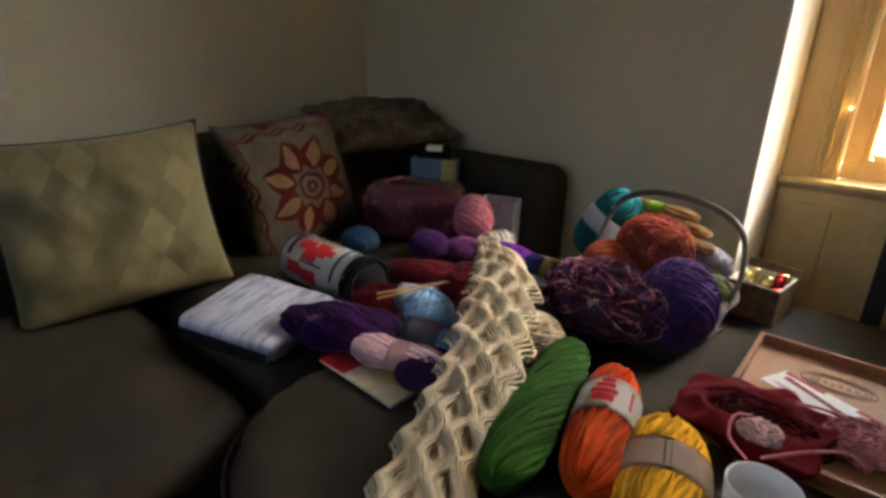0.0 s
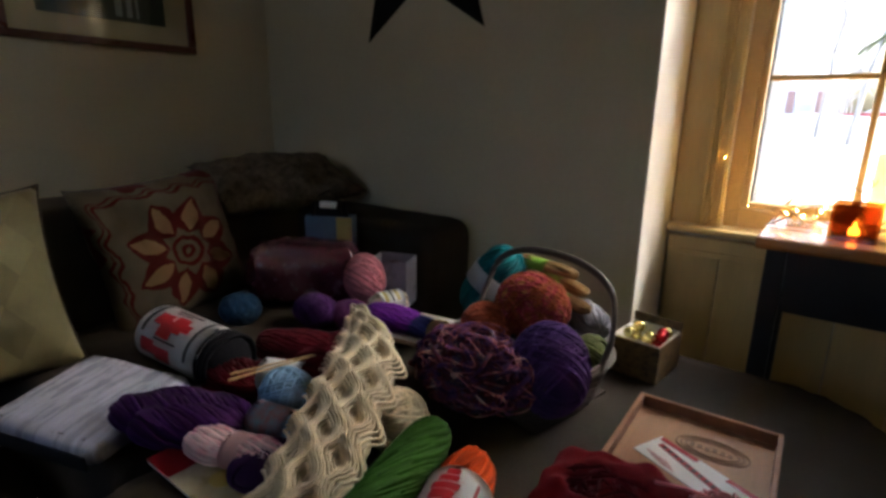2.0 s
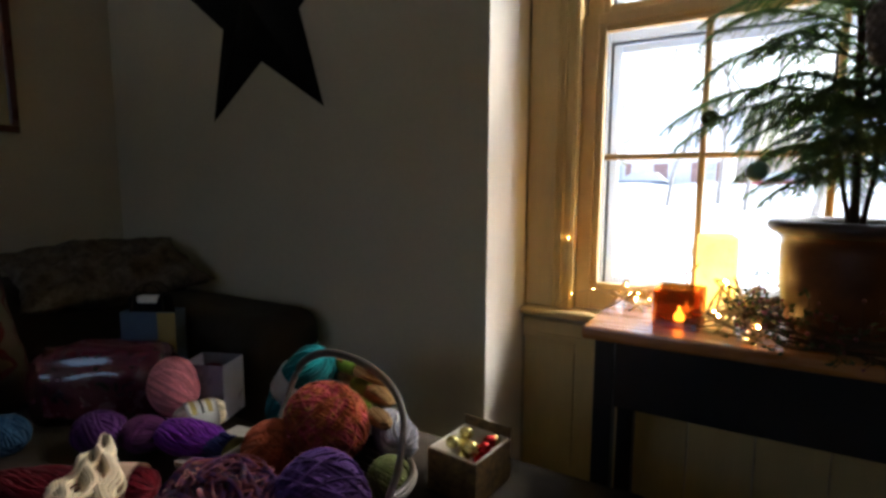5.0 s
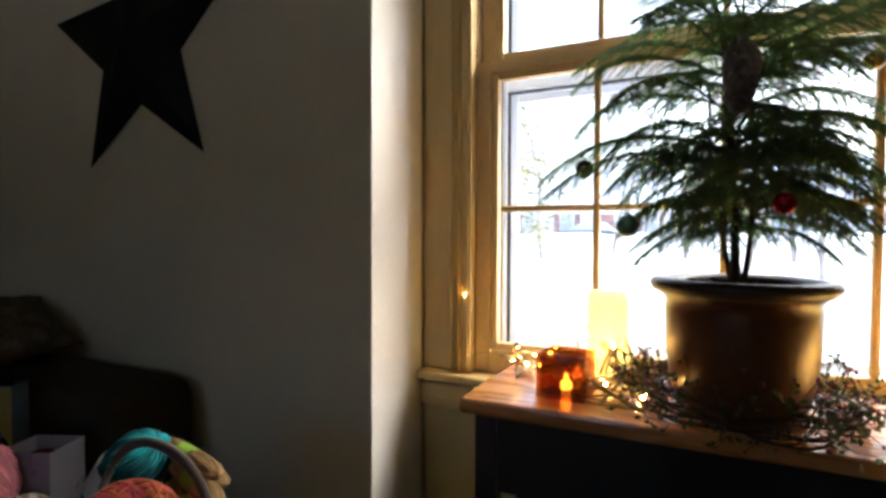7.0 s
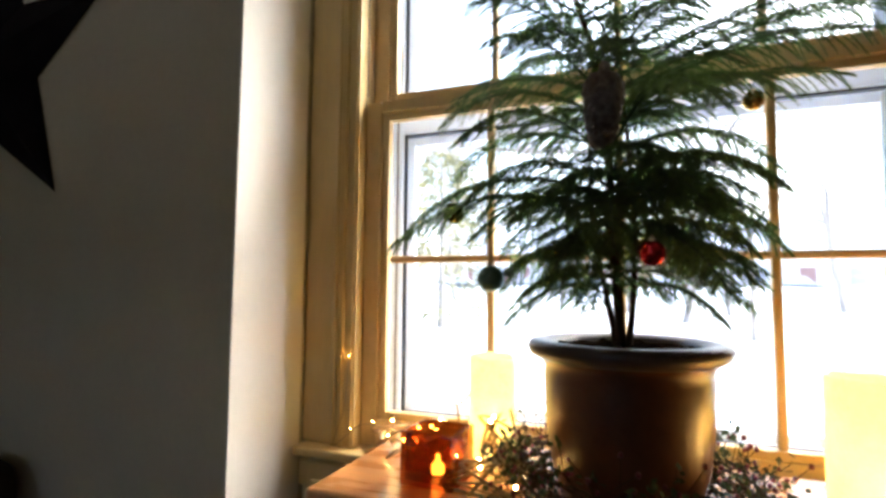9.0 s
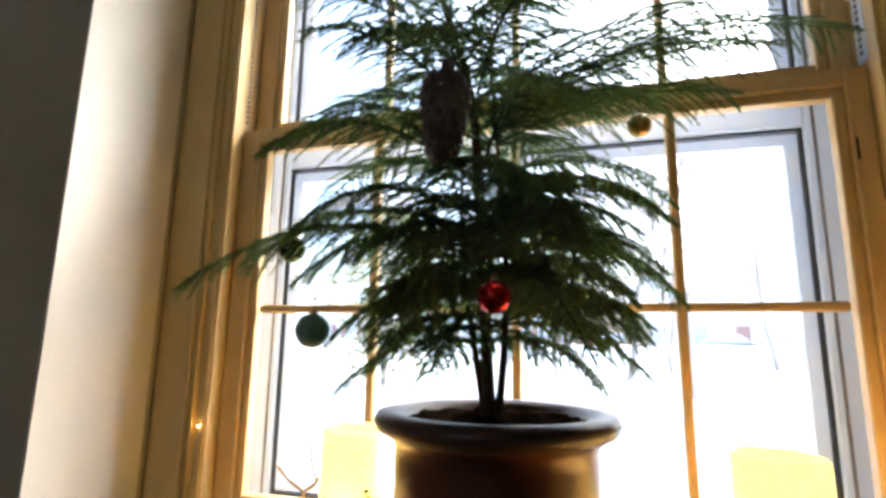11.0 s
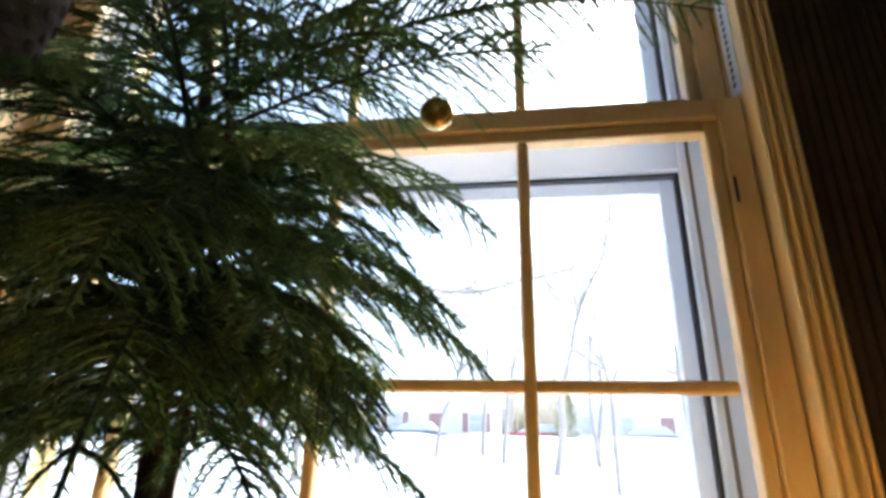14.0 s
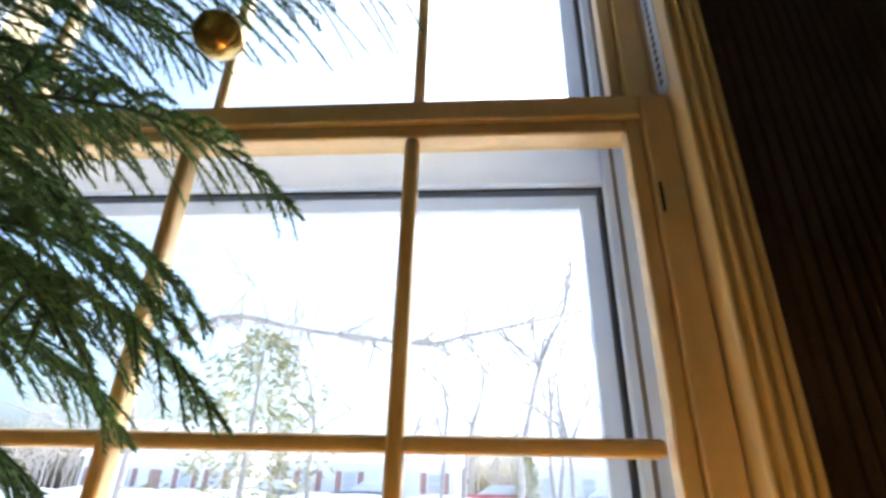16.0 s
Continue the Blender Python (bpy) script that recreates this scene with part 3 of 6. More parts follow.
def build_tree():
    t = thing("potted_pine", pose(POT.x, POT.y, 0.756), "small green Norfolk pine in a brown glazed pot hung with baubles", "potted plant")
    o = POT + Vector((0, 0, 0.756))

    def loc(p):
        return [(Vector(q) - o)[:] for q in p]
    pot = part("pot", lathe([(0, 0.0), (0.088, 0.0), (0.098, 0.006), (0.112, 0.06), (0.120, 0.12), (0.122, 0.185), (0.121, 0.200), (0.128, 0.210), (0.141, 0.218), (0.146, 0.228), (0.142, 0.236), (0.128, 0.238), (0.112, 0.232), (0.108, 0.215), (0.106, 0.19), (0, 0.188)], 64), GLAZE, t, "brown glazed pot with a wide rolled rim", smooth=True)
    part("rim", lathe([(0.1225, 0.2125), (0.130, 0.2105), (0.1428, 0.2175), (0.1478, 0.2280), (0.1435, 0.2370), (0.128, 0.2395), (0.110, 0.2330), (0.1065, 0.2155)], 64), RIM_GLAZE, pot, "dark glazed rim", smooth=True)
    soil = lathe([(0.111 * k / 14, 0.0) for k in range(15)][::-1], 52)
    for v in soil.verts:
        d = v.co.xy.length
        v.co.z = 0.227 + 0.006 * noise.noise(v.co * 45) + 0.006 * noise.noise(v.co * 130) + 0.12 * max(0, 0.05 - d)
    part("soil", soil, SOIL, t)
    stem = [(0.592, 2.02, 0.965), (0.585, 2.018, 1.10), (0.578, 2.02, 1.24), (0.572, 2.02, 1.36), (0.556, 2.018, 1.45), (0.530, 2.01, 1.54), (0.505, 2.0, 1.66), (0.492, 1.995, 1.80)]
    P = spline(loc(stem), 60)
    strands("trunk", [P], 0.0085, BARK, t, sides=10, taper=0.35)
    s2 = [(0.599, 2.018, 0.965), (0.611, 2.01, 1.08), (0.612, 2.012, 1.22), (0.600, 2.015, 1.36), (0.592, 2.015, 1.49)]
    strands("trunk", [spline(loc(s2), 40)], 0.0055, BARK, t, sides=8, taper=0.4)
    s3 = [(0.588, 2.025, 0.965), (0.570, 2.035, 1.06), (0.548, 2.05, 1.20), (0.545, 2.06, 1.33)]
    strands("trunk", [spline(loc(s3), 40)], 0.0055, BARK, t, sides=8, taper=0.4)

    def at(z, pts=stem):
        zs = [p[2] for p in pts]
        return np.array([np.interp(z, zs, [p[0] for p in pts]), np.interp(z, zs, [p[1] for p in pts]), z]) - np.array(o)
    whorls = [(1.085, 7, 0.19, 0.10, 0.42, 0.055, 10), (1.135, 7, 0.225, 0.16, 0.46, 0.075, 40), (1.175, 7, 0.25, 0.20, 0.42, 0.080, 5), (1.225, 6, 0.245, 0.26, 0.40, 0.080, 33), (1.285, 5, 0.27, 0.28, 0.38, 0.074, 15),
              (1.335, 5, 0.25, 0.30, 0.34, 0.070, 48), (1.385, 5, 0.255, 0.26, 0.25, 0.070, 20), (1.445, 4, 0.23, 0.26, 0.20, 0.064, 50), (1.505, 5, 0.19, 0.30, 0.16, 0.062, 0), (1.57, 5, 0.17, 0.30, 0.12, 0.055, 36), (1.64, 5, 0.14, 0.32, 0.1, 0.048, 10), (1.71, 5, 0.10, 0.35, 0.1, 0.04, 40), (1.78, 4, 0.06, 0.5, 0.0, 0.03, 0)]
    for z, n, ln, rise, droop, tw, a0 in whorls:
        for k in range(n):
            a = radians(a0 + 360 * k / n + rng.uniform(-12, 12))
            # shorter towards the glass, where the pot stands close to it
            d = (math.cos(a), math.sin(a))
            room = 1.0 if d[1] < 0.25 else max(0.55, 1.0 - 0.5 * (d[1] - 0.25))
            branch_mesh(at(z + rng.uniform(-0.012, 0.012)), d, ln * rng.uniform(0.85, 1.15) * room, rise, droop, tw, t)
    for z, n, ln, rise, droop, tw, a0 in ((1.20, 4, 0.20, 0.2, 0.4, 0.07, 20), (1.33, 3, 0.17, 0.3, 0.3, 0.055, 60), (1.43, 3, 0.12, 0.5, 0.1, 0.05, 10)):
        for k in range(n):
            a = radians(a0 + 360 * k / n + rng.uniform(-15, 15))
            branch_mesh(at(z, s2), (math.cos(a), math.sin(a)), ln, rise, droop, tw, t)
    for z in (1.10, 1.13, 1.16, 1.20, 1.24):
        for a in (-168, -135, -60, -15):
            a = radians(a + rng.uniform(-15, 15))
            branch_mesh(at(z + rng.uniform(-0.01, 0.01), s2), (math.cos(a), math.sin(a)), rng.uniform(0.13, 0.19), 0.14, 0.36, 0.06, t)
    # the two long boughs that reach past the meeting rail, and a low one to the room
    branch_mesh(at(1.375), (1.0, 0.05), 0.47, 0.30, 0.12, 0.105, t, 0.0095)
    branch_mesh(at(1.395), (1.0, -0.06), 0.38, 0.26, 0.02, 0.085, t, 0.0095)
    branch_mesh(at(1.325), (1.0, -0.22), 0.31, 0.24, 0.16, 0.090, t, 0.0095)
    branch_mesh(at(1.355), (1.0, -0.10), 0.36, 0.26, 0.10, 0.10, t, 0.0095)
    branch_mesh(at(1.18), (-0.80, -0.60), 0.35, 0.18, 0.34, 0.09, t, 0.0095)
    for z, a, ln in ((1.13, -110, 0.20), (1.19, -75, 0.22), (1.44, -125, 0.19), (1.24, -20, 0.24), (1.15, -40, 0.22), (1.11, -28, 0.20), (1.18, -8, 0.22), (1.22, -52, 0.20)):
        branch_mesh(at(z), (math.cos(radians(a)), math.sin(radians(a))), ln, 0.2, 0.38, 0.072, t)
    branch_mesh(at(1.22), (-1.0, -0.12), 0.34, 0.20, 0.36, 0.09, t, 0.0095)
    return t


build_tree()


# ---- baubles in the pine ----
def bauble_mat(name, color, rough=0.18, metal=0.75):
    return surface(name, color, rough, metal=metal, scale=20, fine=120, vary=0.15, bump=0.03)


CAP = surface("bauble_cap_metal", (0.55, 0.45, 0.25), 0.3, metal=0.9, vary=0.2)
def bauble(center, r, mat, label, group):
    b = thing("bauble", pose(*center), label, "ornament", group)
    bm = bmesh.new()
    bmesh.ops.create_uvsphere(bm, u_segments=28, v_segments=18, radius=r)
    part("ball", bm, mat, b, smooth=True)
    part("cap", lathe([(r * 0.26, r * 0.93), (r * 0.28, r * 1.05), (r * 0.24, r * 1.16), (0, r * 1.18)], 16), CAP, b, smooth=True)
    a = np.linspace(0, 2 * np.pi, 17)[:-1]
    strands("loop", [np.stack([np.cos(a) * r * 0.13, 0 * a, r * 1.27 + np.sin(a) * r * 0.13], 1)], 0.0006, CAP, b, closed=True)
    strands("thread", [spline([(0, 0, r * 1.38), (0.002, 0.001, r * 1.9), (0, 0, r * 2.4)], 8)], 0.0005, TWIG, b)
    return b


GREEN_B, RED_B, GOLD_B = bauble_mat("green_bauble", (0.20, 0.34, 0.22), 0.3, 0.15), bauble_mat("red_bauble", (0.45, 0.015, 0.02)), bauble_mat("gold_bauble", (0.55, 0.38, 0.12), 0.12)
bauble((0.339, 1.965, 1.192), 0.0175, bauble_mat("olive_bauble", (0.14, 0.17, 0.07)), "small olive green glass bauble hanging in the pine", "pine baubles")
bauble((0.426, 1.875, 1.085), 0.0185, GREEN_B, "small green glass bauble hanging low in the pine", "pine baubles")
bauble((0.633, 1.812, 1.113), 0.0148, RED_B, "small red glass bauble hanging in the pine", "pine baubles")
bauble((0.782, 2.048, 1.354), 0.0155, GOLD_B, "small gold glass bauble hanging from a long bough", "pine baubles")
CONE = surface("cone_ornament", (0.13, 0.085, 0.06), 0.7, scale=25, fine=130, vary=0.5, bump=0.5, second=(0.26, 0.21, 0.18))
def cone_ornament(center):
    c = thing("hanging_ornament", pose(*center, 0, 3, 0) @ Matrix.Scale(0.76, 4), "brown and grey carved cone-shaped ornament hanging in the pine", "ornament", "pine baubles")
    prof = [(0, -0.066), (0.012, -0.065), (0.019, -0.055), (0.024, -0.035), (0.030, 0.0), (0.033, 0.025), (0.031, 0.042), (0.025, 0.054), (0.013, 0.060), (0.009, 0.063), (0.0095, 0.076), (0.004, 0.080), (0, 0.080)]
    bm = lathe(prof, 30)
    for v in bm.verts:
        v.co += v.normal * 0.002 * noise.noise(v.co * 90)
    part("body", bm, CONE, c, smooth=True)
    rows = bmesh.new()
    for i in range(7):
        z = -0.045 + i * 0.014
        r = float(np.interp(z, [p[1] for p in prof], [p[0] for p in prof]))
        for k in range(10):
            a = 2 * math.pi * (k + 0.5 * (i % 2)) / 10
            bmesh.ops.create_uvsphere(rows, u_segments=6, v_segments=4, radius=1, matrix=pose(r * math.cos(a), r * math.sin(a), z, 0, 0, math.degrees(a)) @ Matrix.Diagonal((0.0025, 0.006, 0.006, 1)))
    tagged(part("scale", rows, CONE, c, smooth=True), kind="stuff")
    strands("thread", [spline([(0, 0, 0.079), (0.001, 0, 0.10), (0, 0, 0.12)], 8)], 0.0006, TWIG, c)


cone_ornament((0.580, 1.835, 1.294))


# ---- wreath round the pot ----
BERRY = surface("dark_red_berries", (0.16, 0.02, 0.03), 0.4, scale=60, vary=0.4, bump=0.1)
VINE = surface("dry_vine", (0.075, 0.05, 0.030), 0.85, scale=50, vary=0.4, bump=0.4)
WLEAF = leaf_mat("wreath_leaves", (0.05, 0.065, 0.03))
def build_wreath():
    w = thing("berry_wreath", pose(POT.x, POT.y, 0.757), "dry vine wreath with dark red berries round the pot", "wreath")
    lines = []
    for k in range(44):
        a0, span = rng.uniform(0, 2 * np.pi), rng.uniform(1.2, 2.6)
        a = a0 + np.linspace(0, span, 24)
        r = 0.150 + rng.uniform(-0.028, 0.030) + 0.012 * np.sin(a * 5 + k)
        z = rng.uniform(0.006, 0.052) + 0.008 * np.sin(a * 4 + k * 2)
        lines.append(np.stack([r * np.cos(a), r * np.sin(a), np.maximum(z, 0.004)], 1))
    tagged(strands("vine", np.array(lines), 0.0022, VINE, w, sides=5), kind="stuff")
    stems, tips = [], []
    for k in range(520):
        a = rng.uniform(0, 2 * np.pi)
        r0, z0 = 0.150 + rng.uniform(-0.02, 0.03), rng.uniform(0.01, 0.06)
        out, up, ln = rng.uniform(-0.15, 1.0), rng.uniform(-0.25, 1.0), rng.uniform(0.02, 0.062)
        d = unit([math.cos(a) * out + rng.uniform(-0.5, 0.5), math.sin(a) * out + rng.uniform(-0.5, 0.5), up])
        b = np.array([r0 * math.cos(a), r0 * math.sin(a), z0])
        t = np.linspace(0, 1, 6)[:, None]
        bend = rng.normal(0, 0.012, 3)
        ln_pts = b + d * ln * t + bend * t ** 2
        if np.hypot(*ln_pts[-1, :2]) < 0.13:
            continue
        ln_pts[:, 2] = np.maximum(ln_pts[:, 2], 0.004)
        stems.append(ln_pts)
        tips.append(ln_pts[-1])
    tagged(strands("stem", np.array(stems), 0.0007, VINE, w, sides=3), kind="stuff")
    V, F, VL, FL = [], [], [], []
    ico = bmesh.new()
    bmesh.ops.create_icosphere(ico, subdivisions=1, radius=1)
    base = np.array([v.co[:] for v in ico.verts])
    tris = np.array([[v.index for v in f.verts] for f in ico.faces])
    ico.free()
    for i, p in enumerate(tips):
        if i % 5 < 2:
            F.append(tris + len(V) * len(base))
            V.append(base * rng.uniform(0.0026, 0.0042) * np.array([1, 1, 1.2]) + p)
        else:
            for _ in range(3):
                d, s = unit(rng.normal(0, 1, 3)), unit(rng.normal(0, 1, 3))
                s = unit(np.cross(d, s))
                ln, wd = rng.uniform(0.008, 0.016), rng.uniform(0.003, 0.005)
                q = p + rng.normal(0, 0.006, 3)
                q[2] = max(q[2], 0.006)
                FL.append(np.array([[0, 1, 2, 3]]) + 4 * len(VL))
                VL.append(np.array([q, q + d * ln * 0.5 + s * wd, q + d * ln, q + d * ln * 0.5 - s * wd]))
    ob = new("berry", raw_mesh("berry", np.concatenate(V), np.concatenate(F), BERRY))
    ob.parent = w
    tagged(ob, "dark red berries", kind="stuff")
    ob = new("leaf", raw_mesh("leaf", np.concatenate(VL), np.concatenate(FL), WLEAF, False))
    ob.parent = w
    tagged(ob, "small dry leaves", kind="stuff")


build_wreath()

# ---- lights on the desk ----
WAX = glass_mat("amber_glass", (0.60, 0.34, 0.12), 0.08)
WAXED = leaf_mat("self_lit_cream_wax", (0.62, 0.50, 0.25), 0.1)
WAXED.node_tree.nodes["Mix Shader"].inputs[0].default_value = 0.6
# The wax emits light itself, in place of candlelight showing through it.
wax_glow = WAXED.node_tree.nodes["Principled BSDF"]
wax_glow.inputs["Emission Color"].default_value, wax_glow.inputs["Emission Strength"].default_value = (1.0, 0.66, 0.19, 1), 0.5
BULB = glow("warm_bulb", (1.0, 0.56, 0.13), 85.0)
CUBE_LAMP = glow("candle_lamp", (1.0, 0.55, 0.12), 5.0)
LAMP = glow("candle_flame", (1.0, 0.60, 0.18), 45.0)
WIRE = surface("pale_wire", (0.36, 0.25, 0.11), 0.4, scale=40, vary=0.2)
WHITE_PAPER = surface("white_tissue", (0.75, 0.72, 0.66), 0.8, scale=30, vary=0.06)


def hollow(w, d, h, t, bm=None):
    """An open-topped box with thin walls."""
    bm = bm or bmesh.new()

    def loop(x, y, z):
        return [bm.verts.new((sx * x, sy * y, z)) for sx, sy in ((-1, -1), (1, -1), (1, 1), (-1, 1))]
    rings = [loop(w / 2, d / 2, 0), loop(w / 2, d / 2, h), loop(w / 2 - t, d / 2 - t, h), loop(w / 2 - t, d / 2 - t, t)]
    for p, q in zip(rings, rings[1:]):
        for i in range(4):
            bm.faces.new((p[i], p[(i + 1) % 4], q[(i + 1) % 4], q[i]))
    bm.faces.new(rings[0][::-1])
    bm.faces.new(rings[-1])
    bmesh.ops.recalc_face_normals(bm, faces=bm.faces)
    bmesh.ops.bevel(bm, geom=bm.edges[:], offset=min(0.001, t * 0.3), segments=1, affect="EDGES")
    return bm


cube = thing("candle_cube", pose(0.300, 2.005, 0.756, 0, 0, -4), "amber brown square glass candle holder standing on the desk", "candle holder")
part("holder", hollow(0.092, 0.092, 0.084, 0.006), WAX, cube)
part("lamp", lathe([(0, 0.010), (0.010, 0.010), (0.011, 0.022), (0.004, 0.030), (0.003, 0.040), (0, 0.042)], 16), CUBE_LAMP, cube, "warm flickering lamp", smooth=True)
for x, y, r, h in ((0.361, 2.125, 0.043, 0.190), (0.926, 2.12, 0.053, 0.190)):
    lan = thing("pillar_candle", pose(x, y, 0.756), "glowing cream wax pillar candle standing on the desk", "candle", "pillar candles")
    wax = bmesh.new()
    lathe([(r * 0.2, 0.0), (r * 0.97, 0.0), (r, 0.004), (r, h - 0.010), (r * 0.985, h - 0.002), (r * 0.94, h + 0.001), (r * 0.86, h - 0.003), (r * 0.78, h - 0.014), (r * 0.5, h - 0.022), (r * 0.16, h - 0.025), (r * 0.15, 0.05), (r * 0.2, 0.0)], 40, wax)
    for v in wax.verts:
        v.co.z += 0.006 * noise.noise((v.co.x * 30, v.co.y * 30, x)) if v.co.z > h - 0.012 else 0
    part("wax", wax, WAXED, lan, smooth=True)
    part("lamp", lathe([(0, 0.060), (0.004, 0.060), (0.005, 0.09), (0.002, 0.11), (0, 0.115)], 12), LAMP, lan, "warm lamp inside the wax", smooth=True)
    part("wick", lathe([(0, h - 0.026), (0.0014, h - 0.026), (0.0012, h - 0.012), (0, h - 0.011)], 8), BLACK, lan)


def wire_lights(name, center, spread, count, label, bulbs=14, z0=0.757):
    """A tangle of thin wire with warm bulbs."""
    s = thing(name, pose(*center), label, "string lights", "wire light strings")
    lines, spots = [], []
    for k in range(count):
        p = [rng.uniform(-1, 1, 3) * np.array([spread[0], spread[1], 0]) for _ in range(6)]
        for i, q in enumerate(p):
            q[2] = 0.003 + spread[2] * abs(math.sin(i * 1.3 + k)) * rng.uniform(0.2, 1.0)
        p[0][2] = p[-1][2] = 0.002
        ln = spline(p, 60)
        ln[:, 2] = np.maximum(ln[:, 2], 0.0015)
        for off in (-0.0016, 0.0016):
            lines.append(ln + np.array([off, 0, 0.0005 * (off > 0)]))
        spots += [ln[i] for i in rng.integers(4, 56, max(1, bulbs // count))]
    tagged(strands("wire", np.array(lines), 0.0019, WIRE, s, sides=5), kind="stuff")
    for p in spots:
        bm = bmesh.new()
        bmesh.ops.create_icosphere(bm, subdivisions=2, radius=0.0020, matrix=Matrix.Diagonal((1, 1, 1.5, 1)))
        part("bulb", bm, BULB, s, smooth=True, m=pose(*(p + np.array([0, 0, 0.003]))))
    return s


wire_lights("string_lights", (0.185, 2.12, 0.757), (0.08, 0.09, 0.075), 5, "tangle of pale wire string lights lying on the desk", 14)
wire_lights("string_lights", (0.385, 1.975, 0.757), (0.070, 0.045, 0.065), 4, "loops of pale wire string lights beside the amber cube", 4)
wire_lights("string_lights", (0.40, 2.06, 0.757), (0.05, 0.05, 0.11), 4, "loops of pale wire string lights in front of a candle", 6)
wire_lights("string_lights", (0.95, 2.00, 0.757), (0.12, 0.06, 0.05), 4, "loops of pale wire string lights round a candle", 24)
# the end of a string that stands up over the cube
tip = thing("light_twig", pose(0.30, 2.10, 0.757), "forked pale wire twig standing up behind the amber cube", "string lights")
for pts in ([(0, 0, 0.0), (0.005, 0, 0.06), (0.0, 0.0, 0.10)], [(0, 0, 0.10), (-0.02, 0.0, 0.112), (-0.045, 0.0, 0.132)], [(0, 0, 0.10), (0.022, 0.0, 0.118), (0.040, 0.0, 0.160)], [(0.02, 0, 0.116), (0.012, 0.0, 0.14), (0.006, 0.0, 0.168)]):
    tube("wire", pts, 0.0021, WIRE, tip, n=14, sides=5)
wire_lights("string_lights", (1.13, 2.13, 0.757), (0.07, 0.06, 0.05), 3, "tangle of pale wire string lights beside the window casing", 30)

# a string of lights that climbs the casing
def climbing(points, spots, label):
    s = thing("string_lights", pose(0, 0, 0), label, "string lights", "wire light strings")
    tube("wire", points, 0.0013, WIRE, s, n=60, sides=5)
    for p in spots:
        bm = bmesh.new()
        bmesh.ops.create_icosphere(bm, subdivisions=2, radius=0.0008, matrix=Matrix.Diagonal((1, 1, 1.5, 1)))
        part("bulb", bm, BULB, s, smooth=True, m=pose(*p))


climbing([(0.13, 2.20, 0.758), (0.06, 2.24, 0.765), (0.0, 2.265, 0.75), (-0.04, 2.276, 0.72), (-0.07, 2.272, 0.700), (-0.045, 2.278, 0.79), (-0.036, 2.279, 0.905)],
         [(-0.036, 2.277, 0.908), (-0.02, 2.268, 0.742), (0.05, 2.243, 0.772)], "pale wire string lights climbing the window casing")
climbing([(1.13, 2.20, 0.758), (1.16, 2.24, 0.765), (1.185, 2.268, 0.78), (1.19, 2.272, 0.84), (1.187, 2.272, 0.93)],
         [(1.187, 2.268, 0.935), (1.190, 2.267, 0.84), (1.183, 2.262, 0.775), (1.15, 2.232, 0.77)], "pale wire string lights beside the window casing")

# ---- yarn, knitting and cushions ----
def math_node(nt, op, a, b=None, c=None):
    n = nt.nodes.new("ShaderNodeMath")
    n.operation = op
    for i, v in enumerate((a, b, c)):
        if v is None:
            continue
        if isinstance(v, (int, float)):
            n.inputs[i].default_value = v
        else:
            nt.links.new(v, n.inputs[i])
    return n.outputs[0]


def dyed(*cols):
    """Yarn dyed along its length in several colours."""
    stops = [(0.30 + 0.45 * i / max(1, len(cols) - 1), c) for i, c in enumerate(cols)]
    m, nt, b = material("dyed_yarn", 0.95)
    co = nt.nodes.new("ShaderNodeTexCoord")
    n1 = node(nt, "ShaderNodeTexNoise", Scale=32.0, Detail=2.0)
    nt.links.new(co.outputs["Object"], n1.inputs[0])
    geo = nt.nodes.new("ShaderNodeNewGeometry")
    hs = nt.nodes.new("ShaderNodeHueSaturation")
    nt.links.new(math_node(nt, "MULTIPLY_ADD", geo.outputs["Random Per Island"], 0.6, 0.7), hs.inputs["Value"])
    nt.links.new(ramp(nt, n1.outputs[0], stops), hs.inputs["Color"])
    nt.links.new(hs.outputs[0], b.inputs["Base Color"])
    b.inputs["Specular IOR Level"].default_value = 0.12
    n2 = node(nt, "ShaderNodeTexNoise", Scale=600.0, Detail=2.0)
    nt.links.new(co.outputs["Object"], n2.inputs[0])
    bp = nt.nodes.new("ShaderNodeBump")
    bp.inputs["Strength"].default_value, bp.inputs["Distance"].default_value = 0.5, 0.002
    nt.links.new(n2.outputs[0], bp.inputs["Height"])
    nt.links.new(bp.outputs[0], b.inputs["Normal"])
    b.inputs["Sheen Weight"].default_value = 0.04
    return m


def ball_lines(rx, ry, rz, n, seg=40, layers=10):
    """Great-circle wraps in bundles of parallel turns, as a wound ball has them."""
    a = np.linspace(0, 2 * np.pi, seg, endpoint=False)
    out = []
    for k in range(n):
        if k % layers == 0:
            N = unit(rng.normal(0, 1, 3) * np.array([1, 1, 0.8]))
            U = unit(np.cross(N, [0.3, 0.2, 1]))
            V = np.cross(N, U)
        h = (k % layers / layers - 0.5) * 0.95 + rng.normal(0, 0.03)
        r = math.sqrt(max(0.05, 1 - h * h)) * rng.uniform(0.95, 1.05)
        c = (np.cos(a)[:, None] * U + np.sin(a)[:, None] * V) * r + N * h
        out.append(c * np.array([rx, ry, rz]))
    return np.array(out)


